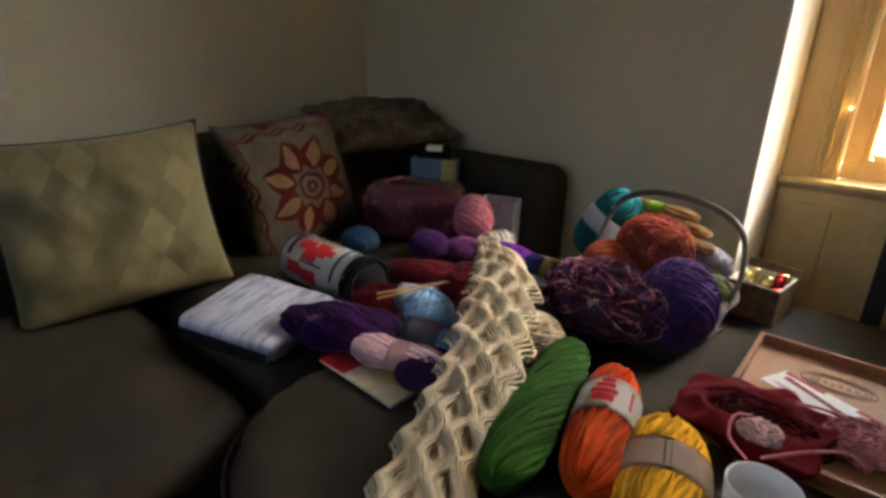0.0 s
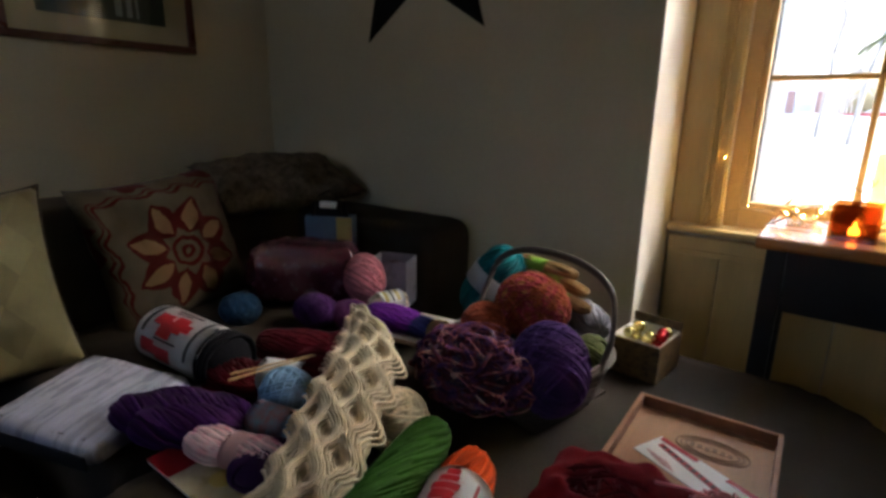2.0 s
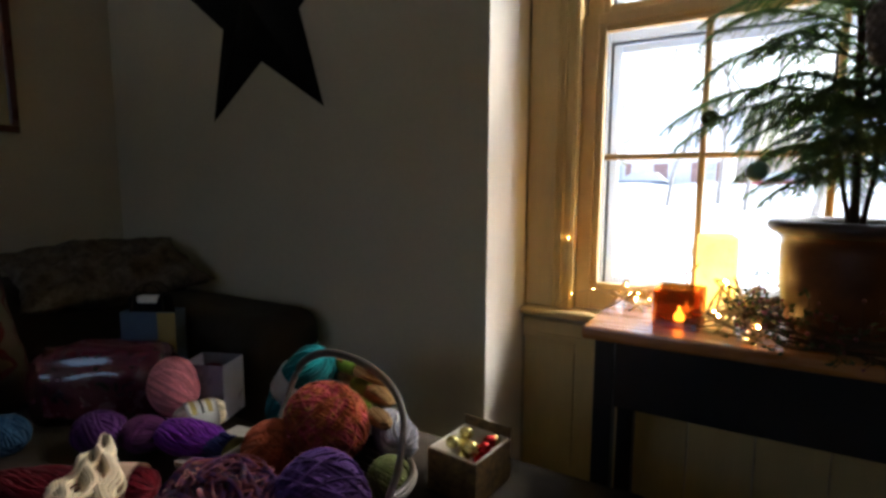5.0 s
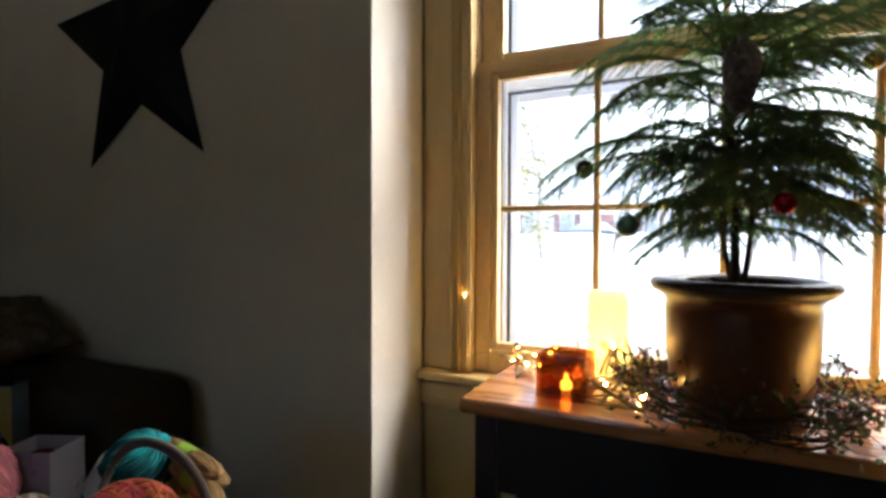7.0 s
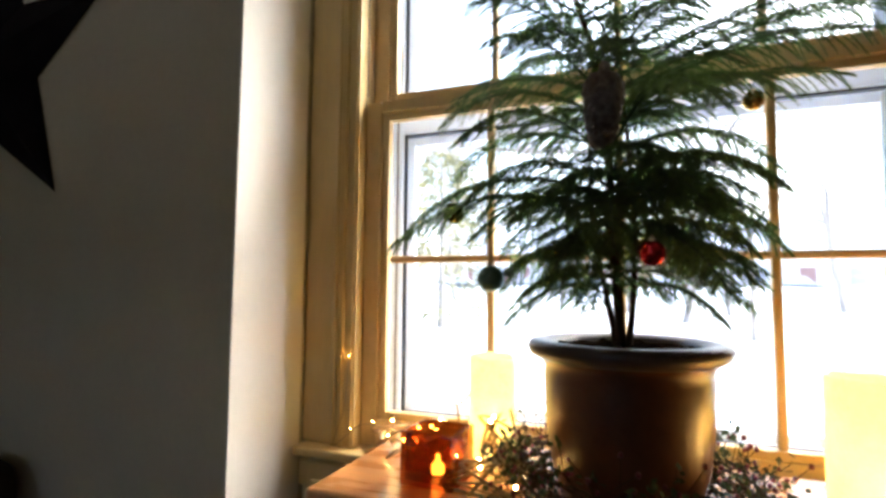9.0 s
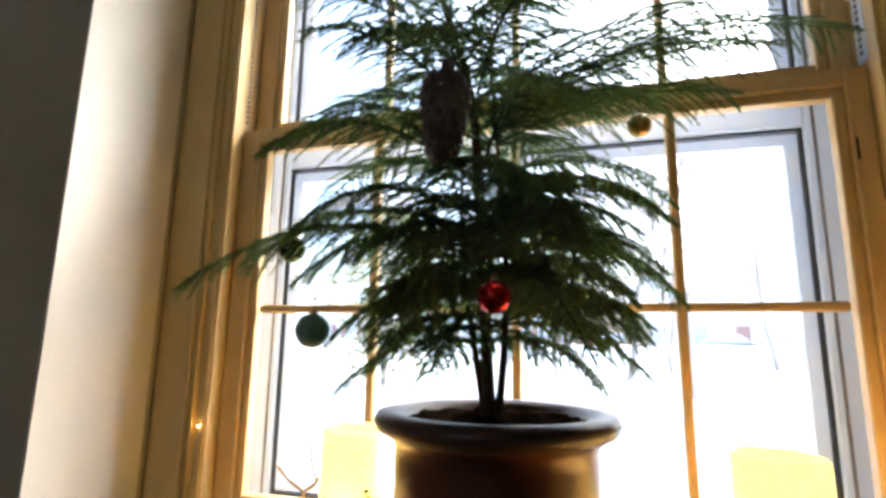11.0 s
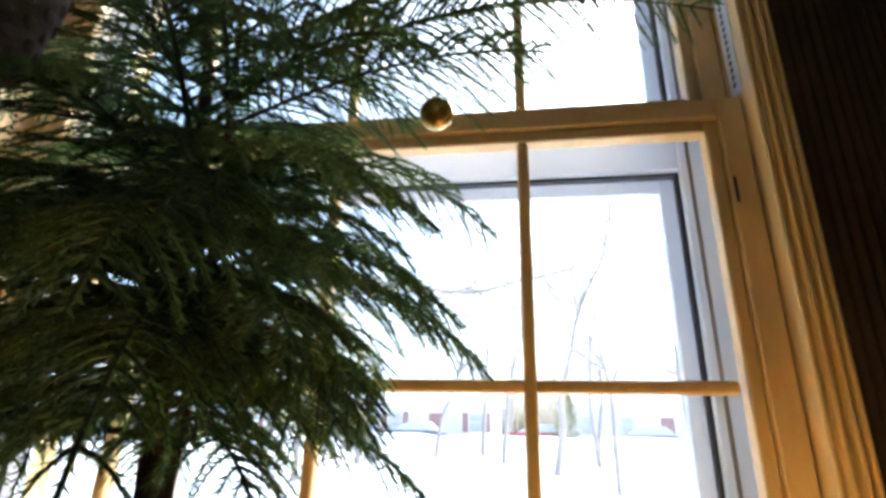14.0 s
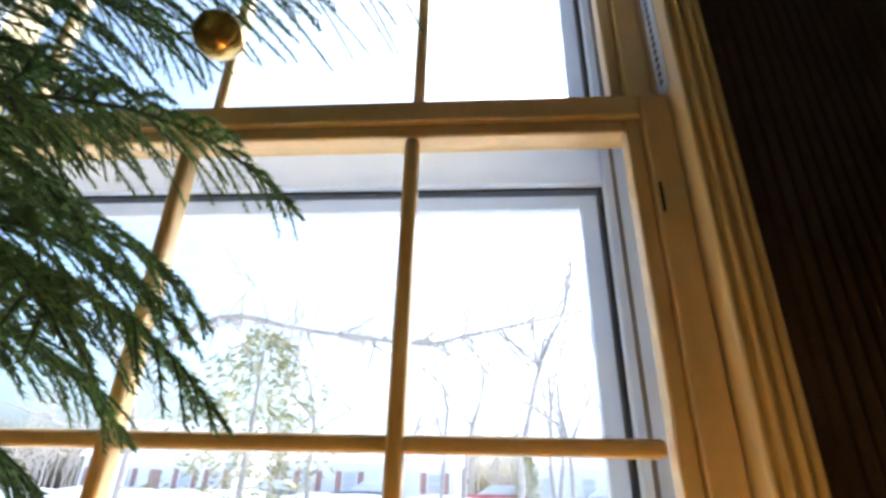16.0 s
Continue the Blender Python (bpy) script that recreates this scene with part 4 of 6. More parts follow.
def skein_lines(L, ry, rz, n, seg=44, twist=1.2, pinch=0.0):
    """Long loops that run the length of a pull skein, slightly twisted; the long axis is x."""
    a = np.linspace(0, 2 * np.pi, seg, endpoint=False)
    out = []
    for k in range(n):
        phi = np.pi * k / n + rng.normal(0, 0.05)
        c, s = np.cos(a), np.sin(a)
        x = np.sign(c) * np.abs(c) ** 0.75
        r = np.sign(s) * np.abs(s) ** 0.55 * rng.uniform(0.86, 1.05)
        w = 1 - pinch * np.exp(-(x / 0.28) ** 2)
        ang = phi + twist * x * 0.5 + 0.06 * np.sin(x * 9 + k)
        out.append(np.stack([x * L / 2 * rng.uniform(0.95, 1.02), r * w * np.cos(ang) * ry, r * w * np.sin(ang) * rz], 1))
    return np.array(out)


def heap_lines(rx, ry, rz, n, seg=60, loops=2.2):
    """Loose, tangled yarn in a mound."""
    out = []
    for k in range(n):
        p = []
        d = unit(rng.normal(0, 1, 3))
        for i in range(7):
            d = unit(d + rng.normal(0, 0.75, 3))
            p.append(d * rng.uniform(0.82, 1.05) * np.array([rx, ry, rz]))
        out.append(spline(p, seg))
    return np.array(out)


def core(rx, ry, rz, x_pow=1.0):
    bm = bmesh.new()
    bmesh.ops.create_uvsphere(bm, u_segments=24, v_segments=14, radius=1)
    for v in bm.verts:
        p = v.co
        v.co = Vector((math.copysign(abs(p.x) ** x_pow, p.x) * rx, p.y * ry, p.z * rz))
    return bm


def band(L, ry, rz, x0, bulge=1.02, power=1.0):
    """A paper band round a skein, along x."""
    bm = bmesh.new()
    rings = []
    for x in np.linspace(-L / 2, L / 2, 6):
        rings.append([bm.verts.new((x0 + x, ry * bulge * math.cos(a), rz * bulge * math.sin(a))) for a in np.linspace(0, 2 * math.pi, 33)[:-1]])
    for p, q in zip(rings, rings[1:]):
        for i in range(32):
            j = (i + 1) % 32
            bm.faces.new((p[i], p[j], q[j], q[i]))
    bmesh.ops.solidify(bm, geom=bm.faces[:], thickness=0.0012)
    return bm


def patch(L, a0, a1, ry, rz, x0, bulge=1.045):
    """A printed bar that lies on a band, from angle a0 to a1."""
    bm = bmesh.new()
    rows = []
    for x in (x0 - L / 2, x0 + L / 2):
        rows.append([bm.verts.new((x, ry * bulge * math.cos(radians(a)), rz * bulge * math.sin(radians(a)))) for a in np.linspace(a0, a1, 7)])
    for i in range(6):
        bm.faces.new((rows[0][i], rows[0][i + 1], rows[1][i + 1], rows[1][i]))
    return bm


PRINT_WHITE = surface("label_white", (0.72, 0.72, 0.70), 0.35, scale=20, fine=90, vary=0.08, bump=0.05)
PRINT_KRAFT = surface("label_kraft", (0.55, 0.40, 0.28), 0.6, scale=20, fine=120, vary=0.12, bump=0.1)
PRINT_RED = surface("print_red", (0.40, 0.012, 0.02), 0.4, vary=0.12)
PRINT_BLACK = surface("print_black", (0.02, 0.02, 0.022), 0.4, vary=0.2)
PRINT_LIME = surface("label_lime", (0.35, 0.55, 0.06), 0.4, vary=0.12)
PRINT_GOLD = surface("label_gold", (0.42, 0.33, 0.10), 0.4, vary=0.15)


def ball(name, center, r, mat, label, category="yarn", n=90, thick=0.0026, tilt=(0, 0, 0), group="balls of yarn"):
    rx, ry, rz = r if isinstance(r, tuple) else (r, r, r)
    b = thing(name, pose(*center, *tilt), label, category, group)
    tagged(strands("yarn", ball_lines(rx, ry, rz, int(n * 0.8)), thick, mat, b, closed=True), kind="stuff")
    part("core", core(rx * 0.94, ry * 0.94, rz * 0.94), mat, b, smooth=True)
    return b


def skein(name, center, L, ry, rz, mat, label, heading=0, pitch=0, n=60, thick=0.0030, label_band=None, twist=1.2, pinch=0.0, group="skeins of yarn", prints=()):
    s = thing(name, pose(*center, 0, pitch, heading), label, "yarn", group)
    tagged(strands("yarn", skein_lines(L, ry, rz, int(n * 0.75), twist=twist, pinch=pinch), thick, mat, s, closed=True), kind="stuff")
    part("core", core(L / 2 * 0.97, ry * 0.9 * (1 - 0.6 * pinch), rz * 0.9 * (1 - 0.6 * pinch), 0.75), mat, s, smooth=True)
    if label_band:
        bl, x0, bmat = label_band
        k = 1 - 0.55 * pinch
        lb = part("label_band", band(bl, ry * 1.0 * k, rz * 1.0 * k, x0, 1.13), bmat, s, "printed paper band", smooth=True)
        for pl, a0, a1, px, pm in prints:
            part("print", patch(pl, a0, a1, ry * k, rz * k, px, 1.155), pm, lb)
    return s


CREAM = yarn_mat("cream_yarn", (0.66, 0.55, 0.37), vary=0.18)
GREEN = yarn_mat("green_yarn", (0.035, 0.095, 0.012))
ORANGE = yarn_mat("orange_yarn", (0.52, 0.060, 0.005))
YELLOW = yarn_mat("yellow_yarn", (0.82, 0.42, 0.012))
PURPLE = yarn_mat("purple_yarn", (0.045, 0.010, 0.070))
DKPURPLE = yarn_mat("dark_purple_yarn", (0.045, 0.015, 0.060))
LILAC = yarn_mat("violet_yarn", (0.085, 0.038, 0.155))
BRIGHT_P = yarn_mat("bright_purple_yarn", (0.13, 0.018, 0.23))
MAUVE = yarn_mat("mauve_yarn", (0.085, 0.020, 0.075))
NAVY = yarn_mat("navy_yarn", (0.025, 0.030, 0.12))
MAROON = yarn_mat("maroon_yarn", (0.085, 0.004, 0.009))
PINK = yarn_mat("pink_yarn", (0.62, 0.22, 0.25))
PALEPINK = dyed((0.75, 0.35, 0.40), (0.8, 0.62, 0.60), (0.62, 0.16, 0.26))
BLUE = yarn_mat("blue_yarn", (0.016, 0.045, 0.090))
LTBLUE = yarn_mat("light_blue_yarn", (0.22, 0.36, 0.52))
TEAL = yarn_mat("teal_yarn", (0.010, 0.135, 0.145))
RUST = dyed((0.27, 0.04, 0.02), (0.33, 0.09, 0.025), (0.33, 0.035, 0.06), (0.40, 0.20, 0.04))
RUST2 = yarn_mat("rust_yarn", (0.33, 0.075, 0.03))
TAN = yarn_mat("tan_yarn", (0.24, 0.125, 0.045), second=(0.42, 0.27, 0.11))
GREY = yarn_mat("grey_yarn", (0.30, 0.30, 0.33))
OLIVE = yarn_mat("olive_yarn", (0.13, 0.15, 0.05))
VARI = dyed((0.04, 0.014, 0.07), (0.08, 0.03, 0.10), (0.12, 0.026, 0.034), (0.05, 0.036, 0.08), (0.19, 0.11, 0.085))

# skeins on the ottoman
skein("yarn_skein", (-0.190, 0.935, 0.484), 0.40, 0.044, 0.042, GREEN, "long green skein of acrylic yarn lying on the ottoman", heading=105, n=84, thick=0.0046, twist=4.6)
skein("yarn_skein", (-0.092, 0.955, 0.484), 0.30, 0.045, 0.043, ORANGE, "orange skein of yarn with a white and red paper band", heading=108, n=70, thick=0.0038, twist=1.5,
      label_band=(0.088, 0.018, PRINT_WHITE), prints=[(0.02, 62, 100, 0.0, PRINT_RED), (0.014, 58, 104, 0.018, PRINT_RED), (0.012, 66, 98, 0.034, PRINT_RED), (0.012, 74, 96, 0.048, PRINT_RED), (0.05, 20, 28, 0.018, PRINT_RED), (0.05, 128, 134, 0.02, PRINT_RED)])
skein("yarn_skein", (0.020, 0.905, 0.484), 0.235, 0.057, 0.043, YELLOW, "plump yellow skein of yarn with a kraft paper band", heading=108, n=70, thick=0.0038, twist=1.2, pinch=0.12,
      label_band=(0.066, 0.0, PRINT_KRAFT), prints=[(0.05, 84, 86, 0, PRINT_BLACK), (0.05, 92, 93, 0, PRINT_BLACK)])
ball("yarn_ball", (-0.318, 1.100, 0.484), (0.060, 0.060, 0.052), CREAM, "ball of cream wool under the cable-knit scarf", n=90)
ball("yarn_ball", (-0.415, 0.895, 0.462), (0.052, 0.06, 0.030), DKPURPLE, "dark purple ball of yarn beside the scarf", n=60)
skein("yarn_skein", (-0.478, 0.880, 0.470), 0.19, 0.036, 0.030, PALEPINK, "pale pink variegated skein with a pink paper band", heading=20, n=50, pinch=0.25, label_band=(0.045, 0.012, surface("label_pink", (0.70, 0.42, 0.42), 0.5, vary=0.1)))
skein("yarn_skein", (-0.475, 0.965, 0.476), 0.13, 0.030, 0.030, LTBLUE, "small skein of yarn with a colourful printed band", heading=12, n=40, label_band=(0.085, -0.01, surface("label_patchwork", (0.45, 0.10, 0.08), 0.35, scale=50, vary=0.3, second=(0.10, 0.30, 0.40))))
ball("yarn_ball", (-0.549, 1.035, 0.484), (0.056, 0.050, 0.045), LTBLUE, "light blue ball of wool", n=80)

# purple chunky hanks on the sofa's edge
b = thing("yarn_hank", pose(-0.640, 0.872, 0.470), "chunky dark purple hank of yarn", "yarn", "skeins of yarn")
for dx, dy, rz, L in ((-0.035, -0.02, 30, 0.19), (0.0, 0.03, 24, 0.21), (0.035, -0.01, 38, 0.19)):
    tagged(strands("yarn", skein_lines(L, 0.038, 0.036, 26, twist=3.4), 0.0052, PURPLE, b, closed=True, m=pose(dx, dy, 0.002 * rz / 30, 0, 0, rz)), kind="stuff")
part("core", core(0.085, 0.05, 0.024), PURPLE, b, smooth=True)

# dark red skeins
for c, L, h, txt in (((-0.725, 1.195, 0.468), 0.20, 28, "dark red skein of yarn"), ((-0.735, 1.032, 0.452), 0.13, 20, "dark red skein of yarn beside the packet"), ((-0.600, 1.180, 0.470), 0.14, 60, "dark red skein of yarn under the scarf")):
    skein("yarn_skein", c, L, 0.048, 0.044, MAROON, txt, heading=h, n=60)
skein("yarn_skein", (-0.640, 1.095, 0.462), 0.17, 0.034, 0.032, MAROON, "dark red skein with a white paper band", heading=25, n=50, label_band=(0.095, 0.0, PRINT_WHITE), prints=[(0.05, 70, 74, 0, PRINT_RED)])
skein("yarn_skein", (-0.605, 1.275, 0.474), 0.15, 0.040, 0.040, MAROON, "dark red skein with a white and kraft band", heading=28, n=50, label_band=(0.05, 0.02, PRINT_KRAFT))
needles_wood = surface("bamboo_needle", (0.55, 0.36, 0.15), 0.4, vary=0.15)
nd = thing("knitting_needles", pose(0, 0, 0), "pair of pale bamboo knitting needles lying on the yarn", "knitting needles")
for p, q in (((-0.665, 0.985, 0.505), (-0.590, 1.135, 0.515)), ((-0.640, 0.965, 0.508), (-0.575, 1.130, 0.520))):
    strands("needle", [spline([p, ((np.array(p) + np.array(q)) / 2), q], 10)], 0.0028, needles_wood, nd, sides=8, taper=0.5)
ball("yarn_ball", (-1.066, 1.255, 0.468), (0.058, 0.055, 0.045), BLUE, "blue ball of yarn beside a cushion", n=70)
ball("yarn_ball", (-0.890, 1.385, 0.468), (0.068, 0.055, 0.045), yarn_mat("plum_yarn", (0.055, 0.015, 0.080)), "plum ball of yarn", n=70)
ball("yarn_ball", (-0.800, 1.440, 0.462), (0.058, 0.05, 0.038), MAUVE, "mauve ball of yarn", n=70)
ball("yarn_ball", (-0.865, 1.560, 0.526), (0.066, 0.058, 0.076), PINK, "pink ball of wool standing on end", n=90)
skein("yarn_skein", (-0.672, 1.475, 0.470), 0.17, 0.044, 0.038, BRIGHT_P, "bright purple skein of yarn", heading=12, n=50)
skein("yarn_skein", (-0.580, 1.490, 0.464), 0.15, 0.034, 0.028, NAVY, "navy and violet skein with a gold paper band", heading=5, n=45, label_band=(0.03, 0.055, PRINT_GOLD))


# ---- cable-knit scarf ----
def build_scarf():
    s = thing("scarf", pose(0, 0, 0), "chunky cream cable-knit scarf draped over the skeins", "scarf")
    C = spline([(-0.530, 1.290, 0.590), (-0.425, 1.140, 0.580), (-0.345, 1.00, 0.555), (-0.285, 0.885, 0.520), (-0.250, 0.785, 0.490), (-0.213, 0.690, 0.468), (-0.180, 0.60, 0.452), (-0.155, 0.53, 0.438)], 170)
    n = len(C)
    v = np.linspace(0, 1, n)
    T = np.gradient(C, axis=0)
    T /= np.linalg.norm(T, axis=1, keepdims=True)
    W = np.cross(T, np.array([0, 0, 1.0]))
    W /= np.linalg.norm(W, axis=1, keepdims=True)
    W = -W
    N = np.cross(W, T)
    N *= np.sign(N[:, 2:3])
    length = np.concatenate([[0], np.cumsum(np.linalg.norm(np.diff(C, axis=0), axis=1))])
    wave = length * 2 * np.pi / 0.080
    half = (0.068 + 0.004 * np.cos(wave)) * (1 + 0.18 * np.maximum(0, v - 0.75) / 0.25)
    slant = np.minimum(1, 0.06 + v / 0.17)      # the end is folded to a point on one side
    lines, rad = [], []
    # four ropes of ribbed knitting that swing together and apart, with eyelets between
    for j in range(4):
        mid = -0.75 + 0.5 * j + 0.15 * np.sin(wave + math.pi * j)
        for q in np.linspace(-1, 1, 9):
            u = (mid + 0.318 * q + rng.normal(0, 0.006) + 1) * slant - 1
            h = 0.024 * math.cos(q * 1.3) + 0.004 * np.cos(wave + math.pi * j) + 0.0013 * np.sin(length * 850 + q * 5 + j * 2.1)
            lines.append(C + W * (u * half)[:, None] + N * (h + 0.004)[:, None] + np.array([0, 0, 1.0]) * (-0.026 * np.abs(u) ** 2.2)[:, None])
            rad.append(0.0027)
    tagged(strands("cable", np.array(lines), np.array(rad), CREAM, s, sides=6), kind="stuff")
    V, F = [], []
    m = 15
    for i in range(n):
        for j in range(m):
            u = (2 * j / (m - 1)) * slant[i] - 1
            V.append(C[i] + W[i] * u * half[i] * 0.86 + N[i] * -0.010 + np.array([0, 0, -0.030 * abs(u) ** 2.2]))
    for i in range(n - 1):
        for j in range(m - 1):
            F.append((i * m + j, i * m + j + 1, (i + 1) * m + j + 1, (i + 1) * m + j))
    bm = bmesh.new()
    vs = [bm.verts.new(p) for p in V]
    for f in F:
        bm.faces.new([vs[i] for i in f])
    bmesh.ops.recalc_face_normals(bm, faces=bm.faces)
    bmesh.ops.solidify(bm, geom=bm.faces[:], thickness=0.006)
    part("backing", bm, CREAM, s, smooth=True)


build_scarf()


# ---- cushions ----
def diamond_cloth():
    m = surface("harlequin_cloth", (0.150, 0.125, 0.055), 0.75, scale=14, fine=260, vary=0.14, bump=0.3, sheen=0.03)
    nt = m.node_tree
    b = nt.nodes["Principled BSDF"]
    base = b.inputs["Base Color"].links[0].from_socket
    co = nt.nodes.new("ShaderNodeTexCoord")
    sp = nt.nodes.new("ShaderNodeSeparateXYZ")
    nt.links.new(co.outputs["Object"], sp.inputs[0])
    x, z = sp.outputs[0], sp.outputs[2]
    p = math_node(nt, "FLOOR", math_node(nt, "MULTIPLY", math_node(nt, "ADD", math_node(nt, "MULTIPLY", x, 1.5), z), 8.0))
    q = math_node(nt, "FLOOR", math_node(nt, "MULTIPLY", math_node(nt, "SUBTRACT", math_node(nt, "MULTIPLY", x, 1.5), z), 8.0))
    wn_ = nt.nodes.new("ShaderNodeTexWhiteNoise")
    wn_.noise_dimensions = "2D"
    cb = nt.nodes.new("ShaderNodeCombineXYZ")
    nt.links.new(p, cb.inputs[0])
    nt.links.new(q, cb.inputs[1])
    nt.links.new(cb.outputs[0], wn_.inputs["Vector"])
    mx = nt.nodes.new("ShaderNodeMix")
    mx.data_type, mx.blend_type = "RGBA", "MULTIPLY"
    mx.inputs["Factor"].default_value = 1.0
    nt.links.new(base, mx.inputs["A"])
    nt.links.new(ramp(nt, wn_.outputs[0], [(0.0, (0.74, 0.72, 0.60)), (0.5, (0.95, 0.92, 0.8)), (1.0, (1.15, 1.12, 1.0))]), mx.inputs["B"])
    nt.links.new(mx.outputs["Result"], b.inputs["Base Color"])
    return m


def flower_cloth(cx, cz):
    """Red embroidered flower of eight open petals with wavy border lines."""
    m = surface("flower_cloth", (0.085, 0.068, 0.043), 0.85, scale=14, fine=260, vary=0.14, bump=0.4, sheen=0.03)
    nt = m.node_tree
    b = nt.nodes["Principled BSDF"]
    base = b.inputs["Base Color"].links[0].from_socket
    co = nt.nodes.new("ShaderNodeTexCoord")
    sp = nt.nodes.new("ShaderNodeSeparateXYZ")
    nt.links.new(co.outputs["Object"], sp.inputs[0])
    wob = node(nt, "ShaderNodeTexNoise", Scale=45.0, Detail=2.0)
    nt.links.new(co.outputs["Object"], wob.inputs[0])
    w = math_node(nt, "MULTIPLY", math_node(nt, "SUBTRACT", wob.outputs[0], 0.5), 0.012)
    x = math_node(nt, "ADD", math_node(nt, "SUBTRACT", sp.outputs[0], cx), w)
    z = math_node(nt, "ADD", math_node(nt, "SUBTRACT", sp.outputs[2], cz), w)
    r = math_node(nt, "SQRT", math_node(nt, "ADD", math_node(nt, "MULTIPLY", x, x), math_node(nt, "MULTIPLY", z, z)))
    th = math_node(nt, "ARCTAN2", z, x)
    f = math_node(nt, "ABSOLUTE", math_node(nt, "SUBTRACT", math_node(nt, "FRACT", math_node(nt, "ADD", math_node(nt, "MULTIPLY", th, 8 / (2 * math.pi)), 10.0)), 0.5))
    side = math_node(nt, "MULTIPLY", math_node(nt, "MULTIPLY", f, 2 * math.pi / 8), r)      # sideways distance from the petal's axis
    t = math_node(nt, "DIVIDE", math_node(nt, "SUBTRACT", r, 0.052), 0.116)                  # along the petal
    width = math_node(nt, "MULTIPLY", math_node(nt, "SINE", math_node(nt, "MULTIPLY", math_node(nt, "MINIMUM", math_node(nt, "MAXIMUM", t, 0.0), 1.0), math.pi)), 0.049)
    outer = math_node(nt, "LESS_THAN", side, width)
    inner = math_node(nt, "LESS_THAN", side, math_node(nt, "SUBTRACT", math_node(nt, "MULTIPLY", width, 0.60), 0.0075))
    petal = math_node(nt, "SUBTRACT", outer, inner)
    ring1 = math_node(nt, "LESS_THAN", math_node(nt, "ABSOLUTE", math_node(nt, "SUBTRACT", r, 0.040)), 0.006)
    ring2 = math_node(nt, "LESS_THAN", math_node(nt, "ABSOLUTE", math_node(nt, "SUBTRACT", r, 0.014)), 0.006)
    mx_ = math_node(nt, "MAXIMUM", math_node(nt, "ABSOLUTE", x), math_node(nt, "ABSOLUTE", z))
    wave = math_node(nt, "MULTIPLY", math_node(nt, "SINE", math_node(nt, "MULTIPLY", math_node(nt, "ADD", x, z), 70.0)), 0.006)
    edge = math_node(nt, "ADD", mx_, wave)
    line = math_node(nt, "LESS_THAN", math_node(nt, "ABSOLUTE", math_node(nt, "SUBTRACT", edge, 0.186)), 0.0035)
    line2 = math_node(nt, "LESS_THAN", math_node(nt, "ABSOLUTE", math_node(nt, "SUBTRACT", edge, 0.197)), 0.002)
    leafy = math_node(nt, "MULTIPLY", math_node(nt, "GREATER_THAN", edge, 0.208), math_node(nt, "GREATER_THAN", math_node(nt, "SINE", math_node(nt, "ADD", math_node(nt, "MULTIPLY", x, 28.0), math_node(nt, "MULTIPLY", z, 17.0))), 0.45))
    red = ring1
    for k in (petal, ring2, line, line2, leafy):
        red = math_node(nt, "MAXIMUM", red, k)
    mx = nt.nodes.new("ShaderNodeMix")
    mx.data_type = "RGBA"
    nt.links.new(red, mx.inputs["Factor"])
    nt.links.new(base, mx.inputs["A"])
    mx.inputs["B"].default_value = (0.066, 0.005, 0.0045, 1)
    fill = nt.nodes.new("ShaderNodeMix")
    fill.data_type = "RGBA"
    nt.links.new(math_node(nt, "MULTIPLY", inner, math_node(nt, "GREATER_THAN", width, 0.014)), fill.inputs["Factor"])
    nt.links.new(mx.outputs["Result"], fill.inputs["A"])
    fill.inputs["B"].default_value = (0.17, 0.10, 0.045, 1)
    nt.links.new(fill.outputs["Result"], b.inputs["Base Color"])
    return m


def lean(base, across, top, roll=0):
    """The pose of a cushion: its foot, the way across it and its upper middle."""
    X = Vector(across).normalized()
    Z = (Vector(top) - Vector(base)).normalized()
    Y = Z.cross(X).normalized()
    X = Y.cross(Z).normalized()
    m = Matrix((X, Y, Z)).transposed().to_4x4()
    m.translation = base
    return m @ pose(0, 0, 0, 0, roll, 0)


c1 = thing("cushion", lean((-1.222, 0.655, 0.380), (0.10, 0.44, 0.0), (-1.335, 0.690, 0.80), -6), "yellow-green harlequin cushion leaning on the sofa back", "cushion", "sofa cushions")
part("cover", cushion(0.50, 0.46, 0.20, 28, pinch=1.6, seed=2, crease=0.012), diamond_cloth(), c1, smooth=True)
edge_pts = []
for i in range(96):
    side_i, f_i = divmod(i, 24)
    q_i = 2 * f_i / 24 - 1
    u_i, v_i = ((q_i, -1), (1, q_i), (-q_i, 1), (-1, -q_i))[side_i]
    edge_pts.append((u_i * (1 - 0.055 * (1 - v_i * v_i) ** 0.8 * 1.6) * 0.25, 0.0, v_i * (1 - 0.055 * (1 - u_i * u_i) ** 0.8 * 1.6) * 0.23 + 0.23))
strands("piping", [edge_pts], 0.0035, SOFA_PIPE, c1, closed=True, sides=6)
c2 = thing("cushion", lean((-1.300, 1.235, 0.398), (-0.06, 0.44, 0.035), (-1.425, 1.275, 0.82), -12), "beige cushion with an embroidered red flower leaning on the sofa back", "cushion", "sofa cushions")
part("cover", cushion(0.455, 0.45, 0.16, 28, pinch=1.4, seed=8, crease=0.012), flower_cloth(0.004, 0.200), c2, smooth=True)
c3 = thing("cushion", lean((-1.36, 1.73, 0.690), (0.10, 1.0, 0.06), (-1.65, 1.77, 0.80)), "brown and grey patterned cushion lying on the sofa corner", "cushion", "sofa cushions")
part("cover", cushion(0.60, 0.38, 0.12, 26, pinch=1.8, seed=14, crease=0.016), surface("scroll_cloth", (0.06, 0.045, 0.033), 0.8, scale=26, fine=120, vary=0.55, bump=0.4, second=(0.20, 0.16, 0.11)), c3, smooth=True)


